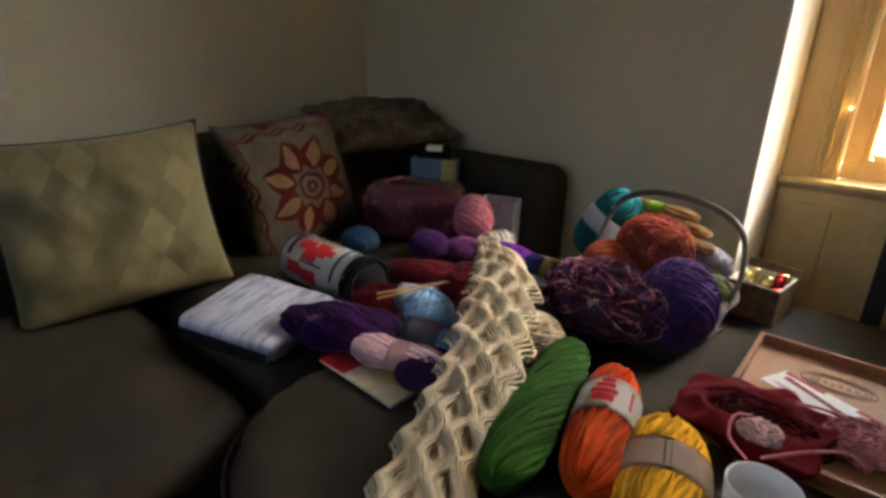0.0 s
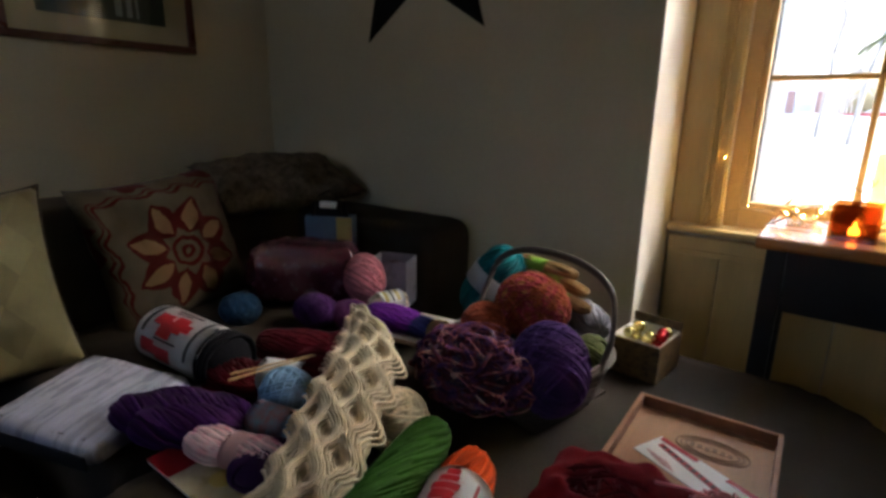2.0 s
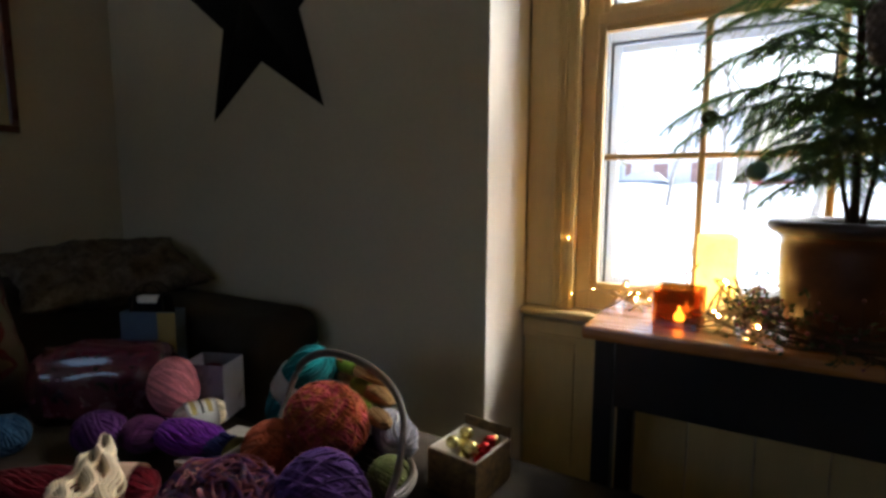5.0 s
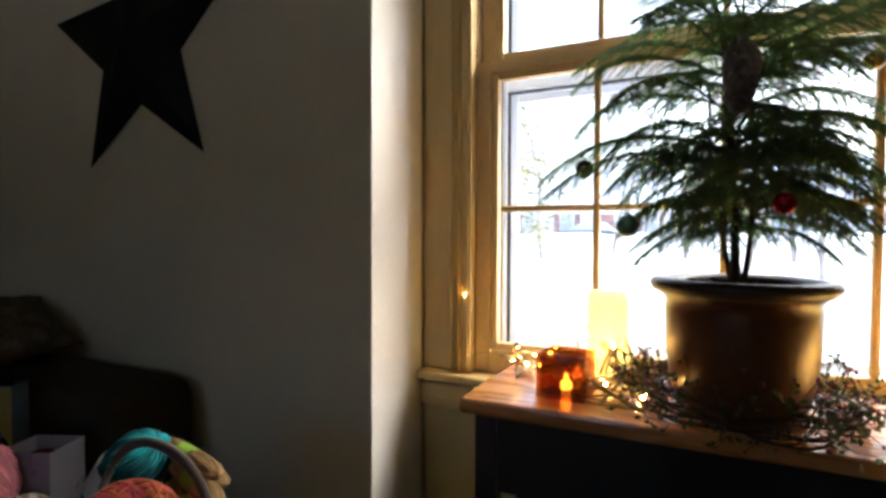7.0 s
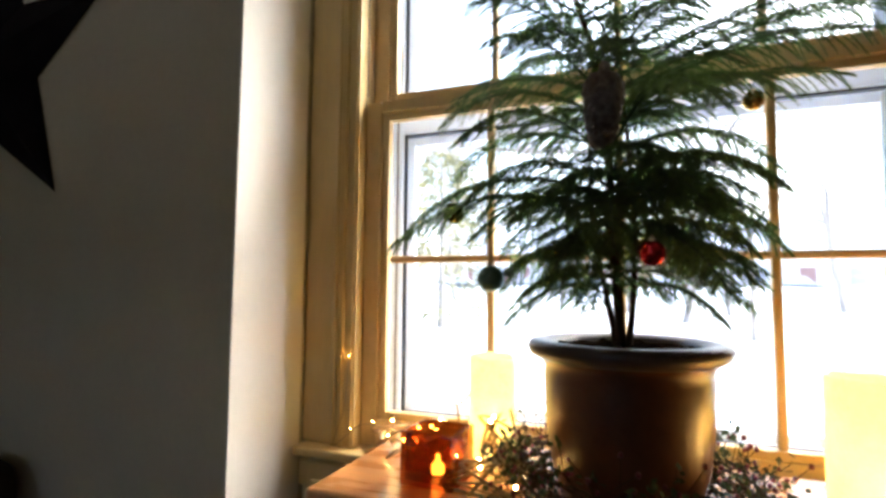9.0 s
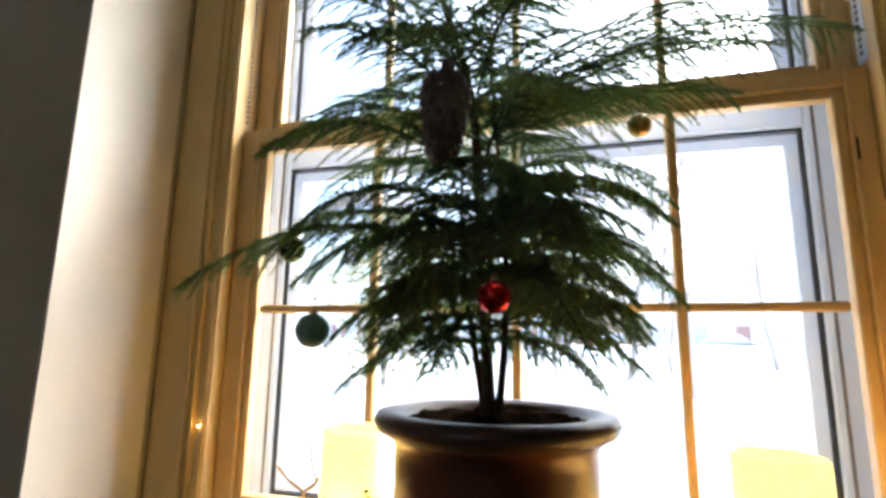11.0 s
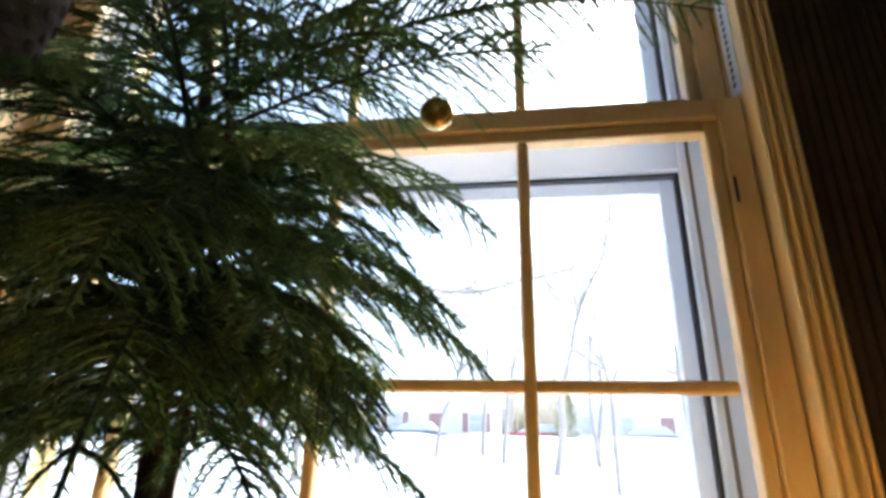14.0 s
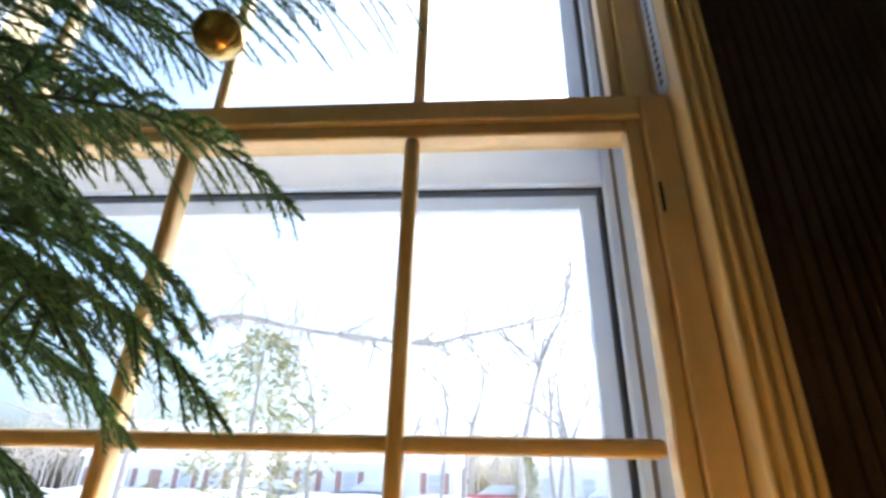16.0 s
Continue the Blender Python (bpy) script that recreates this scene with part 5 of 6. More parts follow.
# ---- packets on the sofa ----
def packet(w, d, h, seed, wr=0.006, cuts=14, r=0.03):
    return soft_block((-w / 2, -d / 2, 0), (w / 2, d / 2, h), r, puff=h * 0.15, cuts=cuts, seed=seed, wrinkle=wr)


PLASTIC_W = surface("white_plastic_wrap", (0.40, 0.41, 0.50), 0.28, scale=10, fine=60, vary=0.30, bump=0.4, stretch=(8, 1, 1), coat=0.5)
PLASTIC_M = surface("maroon_plastic_wrap", (0.052, 0.008, 0.017), 0.25, scale=14, fine=60, vary=0.25, bump=0.4, coat=0.6)
PLASTIC_K = surface("black_plastic_wrap", (0.008, 0.008, 0.010), 0.8, scale=14, vary=0.3, bump=0.5, coat=0.0)
p1 = thing("packet", pose(-0.865, 0.805, 0.418, 4, 4, 22), "clear plastic packet of folded white cloth with black print", "packet")
part("wrap", packet(0.27, 0.25, 0.050, 3, 0.003), PLASTIC_W, p1, smooth=True)
for i in range(9):
    part("print", block((-0.10 + i * 0.023, -0.110, 0.0495), (-0.10 + i * 0.023 + 0.014, -0.094, 0.0530), 0.001), PRINT_BLACK, p1)
part("print", block((-0.115, -0.129, 0.004), (0.115, -0.1255, 0.034), 0.001), PRINT_BLACK, p1)

p2 = thing("blanket_roll", pose(-0.880, 1.030, 0.484, 0, 3, 6), "rolled packet in white paper with red flower print and black ends", "packet")
part("black_roll", core(0.150, 0.064, 0.062, 0.35), PLASTIC_K, p2, smooth=True)
wr = part("paper_band", band(0.232, 0.066, 0.063, -0.026, 1.03), PRINT_WHITE, p2, "white printed paper band", smooth=True)
for px, a0, a1, L in ((-0.075, 100, 128, 0.05), (-0.045, 112, 150, 0.05), (-0.020, 96, 134, 0.045), (0.010, 108, 126, 0.03), (-0.09, 160, 190, 0.05), (-0.035, 168, 200, 0.06)):
    part("print", patch(L, a0, a1, 0.066, 0.063, px, 1.065), PRINT_RED, wr)
for px, a0, a1, L in ((-0.118, 60, 150, 0.012), (0.050, 60, 175, 0.010), (-0.03, 78, 84, 0.09), (-0.04, 88, 91, 0.06), (-0.03, 152, 156, 0.08)):
    part("print", patch(L, a0, a1, 0.066, 0.063, px, 1.075), PRINT_BLACK, wr)
for k in range(3):
    a = np.linspace(0, 2 * np.pi, 33)[:-1]
    strands("cord", [np.stack([0 * a + 0.085 + 0.016 * k, 0.066 * np.cos(a), 0.062 * np.sin(a)], 1)], 0.006, PLASTIC_K, p2, closed=True, sides=6)

p3 = thing("packet", pose(-1.068, 1.500, 0.415, 0, 0, 38), "maroon yarn pack in clear shiny plastic", "packet")
part("wrap", packet(0.37, 0.17, 0.19, 6, 0.010, 18, 0.06), PLASTIC_M, p3, smooth=True)
part("seam", block((-0.15, -0.012, 0.205), (0.15, 0.010, 0.2075), 0.001), PLASTIC_M, p3)
p4 = thing("plastic_tub", pose(-0.835, 1.655, 0.425, 0, 0, 22), "clear white plastic tub holding maroon yarn", "tub")
TUBM = surface("frosted_plastic", (0.21, 0.20, 0.23), 0.3, vary=0.08, bump=0.05, coat=0.3)
part("tub", hollow(0.125, 0.105, 0.155, 0.004), TUBM, p4)
tagged(strands("yarn", ball_lines(0.040, 0.034, 0.034, 50), 0.002, MAROON, p4, closed=True, m=pose(0, 0, 0.105)), kind="stuff")

skein("yarn_skein", (-0.775, 1.570, 0.462), 0.12, 0.038, 0.036, CREAM, "small cream skein with a gold and white paper band", heading=70, n=40, label_band=(0.075, 0.0, PRINT_WHITE), prints=[(0.012, 30, 150, -0.020, PRINT_GOLD), (0.006, 30, 150, 0.0, PRINT_BLACK), (0.012, 30, 150, 0.018, PRINT_GOLD)])
bag = thing("gift_bag", pose(-1.165, 1.690, 0.420, 0, 0, 30), "small blue and gold paper gift bag with dark tissue", "bag")
BAGB = surface("bag_blue", (0.10, 0.16, 0.24), 0.5, scale=12, vary=0.2)
part("bag", hollow(0.17, 0.065, 0.25, 0.002), BAGB, bag)
part("gold_side", block((0.0305, -0.0350, 0.002), (0.0855, -0.0330, 0.248)), PRINT_GOLD, bag)
part("tissue", soft_block((-0.07, -0.028, 0.15), (0.06, 0.028, 0.30), 0.02, cuts=8, wrinkle=0.006), PLASTIC_K, bag, smooth=True)
part("tag", block((-0.028, -0.036, 0.278), (0.030, -0.008, 0.300), 0.004), PRINT_WHITE, bag)
for s in (-1, 1):
    tube("handle", [(-0.05, s * 0.030, 0.245), (-0.04, s * 0.025, 0.31), (0.0, s * 0.02, 0.335), (0.04, s * 0.025, 0.31), (0.05, s * 0.030, 0.245)], 0.0018, SOFA_PIPE, bag, n=20, sides=5)

mag = thing("magazine", pose(-0.503, 0.875, 0.437, 0, 0, 90), "knitting magazine with a red and yellow cover lying on the ottoman", "magazine")
part("pages", block((-0.085, -0.105, 0), (0.085, 0.105, 0.006), 0.001), PRINT_WHITE, mag)
part("cover", block((-0.086, -0.106, 0.0062), (0.086, 0.106, 0.0070), 0.0003), surface("magazine_cover", (0.45, 0.34, 0.16), 0.3, scale=14, fine=40, vary=0.3, second=(0.55, 0.52, 0.40), bump=0.02), mag)
part("print", block((-0.086, 0.03, 0.0072), (0.02, 0.106, 0.0076)), PRINT_RED, mag)
for x, y in ((0.03, -0.06), (0.05, -0.02), (-0.03, -0.04)):
    part("print", lathe([(0, 0.0078), (0.022, 0.0078), (0.022, 0.0071)], 18, m=pose(x, y, 0)), PRINT_GOLD, mag)
brd = thing("pattern_book", pose(-0.520, 1.530, 0.436, 0, 0, 8), "thin pale card pattern book lying under the skeins", "book")
part("pages", block((-0.14, -0.095, 0), (0.14, 0.095, 0.012), 0.001), PRINT_KRAFT, brd)
part("cover", block((-0.141, -0.096, 0.0122), (0.141, 0.096, 0.0132), 0.0004), surface("grey_cover", (0.30, 0.27, 0.22), 0.5, vary=0.2), brd)


# ---- yarn basket ----
def build_basket():
    cx, cy, z = -0.232, 1.425, 0.437
    k = thing("yarn_basket", pose(cx, cy, z, 0, 0, -12), "dark woven basket with a bent wood handle, heaped with yarn", "basket")
    WEAVE = surface("dark_wicker", (0.045, 0.03, 0.02), 0.6, scale=30, fine=160, vary=0.4, bump=0.4)
    BENT = surface("bentwood_grey", (0.10, 0.080, 0.062), 0.35, scale=20, vary=0.25, bump=0.15)

    def ring(rx, ry, zz, n=56, ph=0.0, amp=0.0):
        a = np.linspace(0, 2 * np.pi, n, endpoint=False)
        c, s = np.cos(a), np.sin(a)
        w = 1 + amp * np.cos(a * 14 + ph)
        return np.stack([np.sign(c) * np.abs(c) ** 0.7 * rx * w, np.sign(s) * np.abs(s) ** 0.7 * ry * w, np.full(n, zz)], 1)
    rows = [ring(0.140 + 0.028 * f, 0.125 + 0.028 * f, 0.008 + 0.098 * f, ph=math.pi * (i % 2), amp=0.014) for i, f in enumerate(np.linspace(0, 1, 14))]
    tagged(strands("weave", np.array(rows), 0.0045, WEAVE, k, closed=True, sides=6), kind="stuff")
    stakes = []
    for a in np.linspace(0, 2 * np.pi, 28, endpoint=False):
        c, s = math.cos(a), math.sin(a)
        e = [math.copysign(abs(c) ** 0.7, c), math.copysign(abs(s) ** 0.7, s)]
        stakes.append([(e[0] * (0.140 + 0.028 * f), e[1] * (0.125 + 0.028 * f), 0.004 + 0.104 * f) for f in np.linspace(0, 1, 8)])
    tagged(strands("stakes", np.array(stakes), 0.0035, WEAVE, k, sides=5), kind="stuff")
    strands("rim", np.array([ring(0.172, 0.156, 0.110), ring(0.174, 0.158, 0.102)]), 0.0055, BENT, k, closed=True, sides=8)
    part("bottom", block((-0.135, -0.12, 0.002), (0.135, 0.12, 0.008), 0.002), WEAVE, k)
    for dz in (0.0, 0.006):
        pts = [(-0.172, 0.02, 0.10), (-0.180, 0.055, 0.165 + dz), (-0.160, 0.085, 0.245 + dz), (-0.08, 0.10, 0.282 + dz), (0.05, 0.10, 0.282 + dz), (0.142, 0.085, 0.246 + dz), (0.174, 0.055, 0.170 + dz), (0.174, 0.02, 0.10)]
        tube("handle", pts, 0.0055, BENT, k, n=60)


build_basket()
h = thing("yarn_hank", pose(-0.258, 1.262, 0.540), "loose heap of purple and red variegated novelty yarn", "yarn", "yarn in the basket")
tagged(strands("yarn", heap_lines(0.125, 0.090, 0.080, 95), 0.0046, VARI, h, sides=4), kind="stuff")
part("core", core(0.108, 0.077, 0.067), VARI, h, smooth=True)
tagged(strands("yarn", heap_lines(0.128, 0.093, 0.084, 40), 0.0016, dyed((0.10, 0.05, 0.16), (0.35, 0.10, 0.10), (0.5, 0.35, 0.3)), h, sides=4), kind="stuff")
ball("yarn_ball", (-0.135, 1.345, 0.545), (0.076, 0.076, 0.092), LILAC, "large violet ball of yarn in the basket", n=110, group="yarn in the basket")
ball("yarn_ball", (-0.248, 1.480, 0.610), (0.084, 0.068, 0.072), RUST, "rust and gold variegated ball of yarn in the basket", n=110, group="yarn in the basket")
ball("yarn_ball", (-0.330, 1.425, 0.565), (0.058, 0.055, 0.045), RUST2, "rust red ball of yarn in the basket", n=80, group="yarn in the basket")
skein("yarn_skein", (-0.420, 1.590, 0.600), 0.20, 0.062, 0.062, TEAL, "teal skein with a white paper band standing in the basket", heading=25, pitch=-58, n=60, group="yarn in the basket", label_band=(0.05, 0.005, PRINT_WHITE))
for i, (x, y, zz, hd) in enumerate(((-0.300, 1.625, 0.662, -14), (-0.255, 1.600, 0.638, -20), (-0.230, 1.565, 0.615, -24), (-0.320, 1.650, 0.628, -10))):
    skein("yarn_skein", (x, y, zz), 0.21, 0.020, 0.017, TAN, "thin tan hank of yarn with a lime paper band", heading=hd, n=24, thick=0.002, group="yarn in the basket", label_band=(0.06, -0.01 + 0.015 * i, PRINT_LIME), pinch=0.2)
skein("yarn_skein", (-0.150, 1.565, 0.575), 0.12, 0.038, 0.038, GREY, "grey skein of yarn in the basket", heading=-40, n=40, group="yarn in the basket")
ball("yarn_ball", (-0.110, 1.490, 0.530), (0.038, 0.040, 0.042), OLIVE, "olive green ball of fuzzy yarn in the basket", n=50, group="yarn in the basket")


# ---- box of small baubles ----
ob = thing("ornament_box", pose(-0.052, 1.695, 0.437, 0, 0, -6), "small patterned card box full of red and gold baubles", "box")
BOXP = surface("gilt_card", (0.06, 0.036, 0.016), 0.5, scale=45, fine=90, vary=0.5, second=(0.24, 0.15, 0.055), bump=0.15)
part("box", hollow(0.118, 0.135, 0.088, 0.003), BOXP, ob)
part("lining", hollow(0.111, 0.128, 0.0865, 0.0015), WHITE_PAPER, ob, m=pose(0, 0, 0.004))
part("lid_flap", block((-0.059, 0.0665, 0.02), (0.059, 0.0695, 0.112), 0.001), BOXP, ob)
bm0 = bmesh.new()
bmesh.ops.create_uvsphere(bm0, u_segments=16, v_segments=10, radius=0.0145)
for name, mat in (("red", RED_B), ("gold", bauble_mat("pale_gold_bauble", (0.60, 0.52, 0.20), 0.2))):
    me = mesh_of(bm0.copy(), name, mat, True)
    for i in range(15):
        q = rng.uniform(-1, 1, 2) * np.array([0.038, 0.046])
        if (name == "red") == (i % 5 < 2) or name == "gold":
            s = new("bauble", me)
            s.matrix_basis = pose(-0.052, 1.695, 0.437, 0, 0, -6) @ pose(q[0], q[1], 0.030 + 0.024 * (i % 3) + 0.012 * rng.random())
            tagged(s, f"small {name} bauble lying in the box", "ornament", "baubles in the box")
bm0.free()


# ---- wooden box with knitting ----
def build_tray():
    t = thing("wooden_box", pose(0.132, 1.310, 0.437, 0, 0, 2), "open shallow wooden cigar box lid holding maroon knitting", "box")
    CEDAR = surface("cedar_wood", (0.42, 0.22, 0.10), 0.5, scale=4, fine=60, vary=0.22, bump=0.08, stretch=(8, 1, 8))
    DARKW = surface("box_edge_wood", (0.28, 0.11, 0.04), 0.45, scale=8, fine=80, vary=0.25, bump=0.1, stretch=(1, 8, 8))
    w, d, hh, tk = 0.255, 0.425, 0.030, 0.009
    part("base", block((-w / 2, -d / 2, 0), (w / 2, d / 2, 0.006), 0.001), CEDAR, t)
    for lo, hi in (((-w / 2, -d / 2, 0.0062), (-w / 2 + tk, d / 2, hh)), ((w / 2 - tk, -d / 2, 0.0062), (w / 2, d / 2, hh)), ((-w / 2 + tk, -d / 2, 0.0062), (w / 2 - tk, -d / 2 + tk, hh)), ((-w / 2 + tk, d / 2 - tk, 0.0062), (w / 2 - tk, d / 2, hh))):
        part("side", block(lo, hi, 0.0015), DARKW, t)
    part("divider", block((-w / 2 + tk, -0.055, 0.0062), (-w / 2 + tk + 0.006, -0.05, 0.02)), DARKW, t)
    STAMP = surface("brand_mark", (0.22, 0.12, 0.06), 0.6, vary=0.25)
    for k, (rx, ry) in enumerate(((0.060, 0.034), (0.052, 0.028), (0.044, 0.022))):
        a = np.linspace(0, 2 * np.pi, 40, endpoint=False)
        strands("stamp", [np.stack([0.025 + rx * np.cos(a), 0.120 + ry * np.sin(a), 0 * a + 0.0062], 1)], 0.0014, STAMP, t, closed=True)
    for k in range(6):
        part("stamp", block((-0.012 + k * 0.0125, 0.112 + 0.002 * (k % 2), 0.0062), (-0.004 + k * 0.0125, 0.128 - 0.002 * (k % 3), 0.0070)), STAMP, t)
    return t


build_tray()
cd = thing("greeting_card", pose(0.150, 1.338, 0.4445, 0, 0, -24), "white card with red ribbon and dark print in the box", "card")
part("card", block((-0.105, -0.038, 0), (0.105, 0.038, 0.0015), 0.0004), surface("card_white", (0.80, 0.78, 0.76), 0.5, vary=0.04), cd)
part("ribbon", block((-0.100, 0.026, 0.0017), (-0.025, 0.037, 0.0023)), PRINT_RED, cd)
part("ribbon", block((0.030, 0.026, 0.0017), (0.104, 0.037, 0.0023)), PRINT_RED, cd)
part("ribbon", block((-0.09, -0.006, 0.0017), (0.075, 0.006, 0.0023)), PRINT_RED, cd, m=pose(0, 0, 0, 0, 0, -9))
for k in range(11):
    part("print", block((-0.082 + k * 0.0135, -0.004, 0.0025), (-0.075 + k * 0.0135, 0.004, 0.0029)), PRINT_BLACK, cd, m=pose(0, 0, 0, 0, 0, -9))
for k in range(3):
    part("print", block((-0.09 + 0.012 * k, -0.020 - 0.005 * k, 0.0017), (-0.045 + 0.008 * k, -0.018 - 0.005 * k, 0.0021)), PRINT_RED, cd)
kn = thing("knitting", pose(0.070, 1.165, 0.444), "crumpled maroon knitted cloth lying in the wooden box", "knitting")
bm = soft_block((-0.118, -0.095, 0.0), (0.105, 0.085, 0.03), 0.025, puff=0.012, cuts=30, seed=5, wrinkle=0.014)
for v in bm.verts:
    f = noise.noise((v.co.x * 13, v.co.y * 13, 4)) + 0.5 * noise.noise((v.co.x * 30, v.co.y * 30, 9))
    v.co.z = max(0.0, v.co.z + 0.02 * f)
    v.co.xy = v.co.xy * (1 + 0.18 * noise.noise((v.co.x * 9, v.co.y * 9, 7)))
part("cloth", bm, surface("maroon_knit", (0.115, 0.004, 0.008), 0.95, scale=20, fine=420, vary=0.4, bump=0.7), kn, smooth=True)
tagged(strands("yarn", heap_lines(0.098, 0.076, 0.040, 110), 0.0024, MAROON, kn, m=pose(0, 0, 0.012)), kind="stuff")
pk = thing("yarn_hank", pose(0.205, 1.215, 0.472), "small loose heap of dusty pink yarn in the wooden box", "yarn")
tagged(strands("yarn", heap_lines(0.048, 0.055, 0.026, 60), 0.0026, yarn_mat("dusty_pink_yarn", (0.50, 0.20, 0.22)), pk), kind="stuff")
part("core", core(0.043, 0.050, 0.022), yarn_mat("dusty_pink_core", (0.42, 0.16, 0.18)), pk, smooth=True)
fl = thing("crochet_flower", pose(0.090, 1.085, 0.500, 15, 0, 20), "small white and pink crochet flower on the knitting", "crochet flower")
FLOWERC = dyed((0.70, 0.56, 0.45), (0.72, 0.40, 0.36), (0.8, 0.7, 0.6))
tagged(strands("yarn", heap_lines(0.030, 0.022, 0.012, 34), 0.0026, FLOWERC, fl), kind="stuff")
part("core", core(0.026, 0.019, 0.009), FLOWERC, fl, smooth=True)
en = thing("yarn_ends", pose(0, 0, 0), "loose pink yarn ends lying on the knitting", "yarn")
for pts in ([(0.075, 1.09, 0.517), (0.055, 1.075, 0.515), (0.060, 1.04, 0.50), (0.09, 1.02, 0.49)], [(0.105, 1.03, 0.495), (0.15, 1.07, 0.508), (0.19, 1.11, 0.505), (0.22, 1.12, 0.49)], [(0.115, 1.185, 0.512), (0.15, 1.20, 0.510), (0.18, 1.225, 0.495)]):
    tube("strand", pts, 0.0024, PINK, en, n=24, sides=5)

mug = thing("mug", pose(0.126, 0.925, 0.436) @ Matrix.Scale(0.88, 4), "plain white china mug standing on the ottoman", "mug")
CHINA = surface("white_china", (0.78, 0.78, 0.78), 0.15, vary=0.03, bump=0.0, coat=0.4)
part("body", lathe([(0, 0.004), (0.036, 0.0), (0.040, 0.004), (0.045, 0.06), (0.0485, 0.108), (0.0470, 0.110), (0.0450, 0.107), (0.0415, 0.06), (0.037, 0.008), (0, 0.007)], 48), CHINA, mug, smooth=True)
tube("handle", [(0.044, 0.0, 0.085), (0.068, 0.0, 0.080), (0.074, 0.0, 0.055), (0.062, 0.0, 0.030), (0.042, 0.0, 0.026)], 0.0055, CHINA, mug, n=24)

# ---- on the walls ----
pf = thing("framed_picture", pose(X_W, 1.375, 1.52, 0, 0, 0), "framed landscape print with cream mat in a dark red wooden frame", "picture")
FRAME = surface("red_brown_frame", (0.10, 0.028, 0.018), 0.3, scale=12, vary=0.25, bump=0.1, coat=0.3)
hw, hh2 = 0.332, 0.272
for lo, hi in (((0.001, -hw, -hh2), (0.024, hw, -hh2 + 0.028)), ((0.001, -hw, hh2 - 0.028), (0.024, hw, hh2)), ((0.001, -hw, -hh2 + 0.0282), (0.024, -hw + 0.028, hh2 - 0.0282)), ((0.001, hw - 0.028, -hh2 + 0.0282), (0.024, hw, hh2 - 0.0282))):
    part("frame", block(lo, hi, 0.005, 3), FRAME, pf)
part("mat", block((0.001, -hw + 0.0285, -hh2 + 0.0285), (0.010, hw - 0.0285, hh2 - 0.0285)), surface("mat_board", (0.50, 0.42, 0.26), 0.7, vary=0.08), pf, "cream mat")
part("print", block((0.0102, -hw + 0.115, -hh2 + 0.095), (0.0112, hw - 0.115, hh2 - 0.095)), surface("dark_forest_print", (0.012, 0.02, 0.022), 0.35, scale=8, vary=0.6, second=(0.04, 0.06, 0.05), stretch=(1, 4, 1)), pf)
PALE = surface("pale_water_print", (0.28, 0.32, 0.34), 0.35, scale=30, vary=0.3, stretch=(1, 4, 1))
for y0, y1 in ((0.035, 0.06), (0.075, 0.095), (0.11, 0.118)):
    part("print", block((0.0114, y0, -0.16), (0.0118, y1, 0.10)), PALE, pf)
pic_glass = part("glass", block((0.014, -hw + 0.0285, -hh2 + 0.0285), (0.016, hw - 0.0285, hh2 - 0.0285)), GLASS, pf)
pic_glass.visible_shadow = False

st = thing("barn_star", pose(-1.075, Y_N, 1.680), "large black metal barn star hanging on the wall", "wall star")
TIN = surface("black_tin", (0.007, 0.0065, 0.0065), 0.8, metal=0.0, scale=14, vary=0.4, bump=0.2)
R, r = 0.470, 0.200
for i in range(5):
    bm = bmesh.new()
    corner = [bm.verts.new((rad * math.sin(radians(36 * k - 2)), -0.004, rad * math.cos(radians(36 * k - 2)))) for k, rad in ((2 * i - 1, r), (2 * i, R), (2 * i + 1, r))]
    peak, back = bm.verts.new((0, -0.060, 0)), bm.verts.new((0, -0.001, 0))
    for p, q in ((0, 1), (1, 2)):
        bm.faces.new((corner[p], corner[q], peak))
        bm.faces.new((corner[q], corner[p], back))
    bm.faces.new((corner[2], back, peak))
    bm.faces.new((corner[0], peak, back))
    bmesh.ops.recalc_face_normals(bm, faces=bm.faces)
    part("star_point", bm, TIN, st)

sw = thing("light_switch", pose(X_W, 0.572, 0.92), "cream plastic plate on the wall", "switch")
part("plate", block((0.0005, -0.04, -0.06), (0.007, 0.04, 0.06), 0.003), CEIL, sw)
part("toggle", block((0.0072, -0.006, -0.012), (0.016, 0.006, 0.012), 0.002), CEIL, sw)

# ---- outside: snowy street with bare trees, houses and parked cars ----
SNOW = surface("snow", (0.80, 0.82, 0.86), 0.8, scale=0.6, fine=9, vary=0.05, bump=0.4)
# Bark is lightened to imitate the washed-out glare over the trees.
PALE_BARK = surface("glare_pale_bark", (0.38, 0.34, 0.31), 0.9, scale=3, fine=20, vary=0.3, bump=0.3)
SIDING = surface("white_siding", (0.72, 0.72, 0.72), 0.7, scale=1, fine=4, vary=0.06, bump=0.1)
ROOFSNOW = surface("roof_snow", (0.78, 0.80, 0.84), 0.8, scale=1, fine=6, vary=0.05)
# Red shutters and distant panes carry the outdoor glare as paler colour.
SHUTTER = surface("glare_faded_red_shutter", (0.36, 0.21, 0.19), 0.6, vary=0.15)
GLAREPANE = surface("glare_pale_pane", (0.52, 0.54, 0.56), 0.2, vary=0.2)
# Yellow-green leaves, with the bright outdoor glare mixed into their colour.
CONIFER = surface("conifer_leaves", (0.22, 0.22, 0.10), 0.8, scale=2, vary=0.4, second=(0.50, 0.46, 0.26))
GZ = 0.05


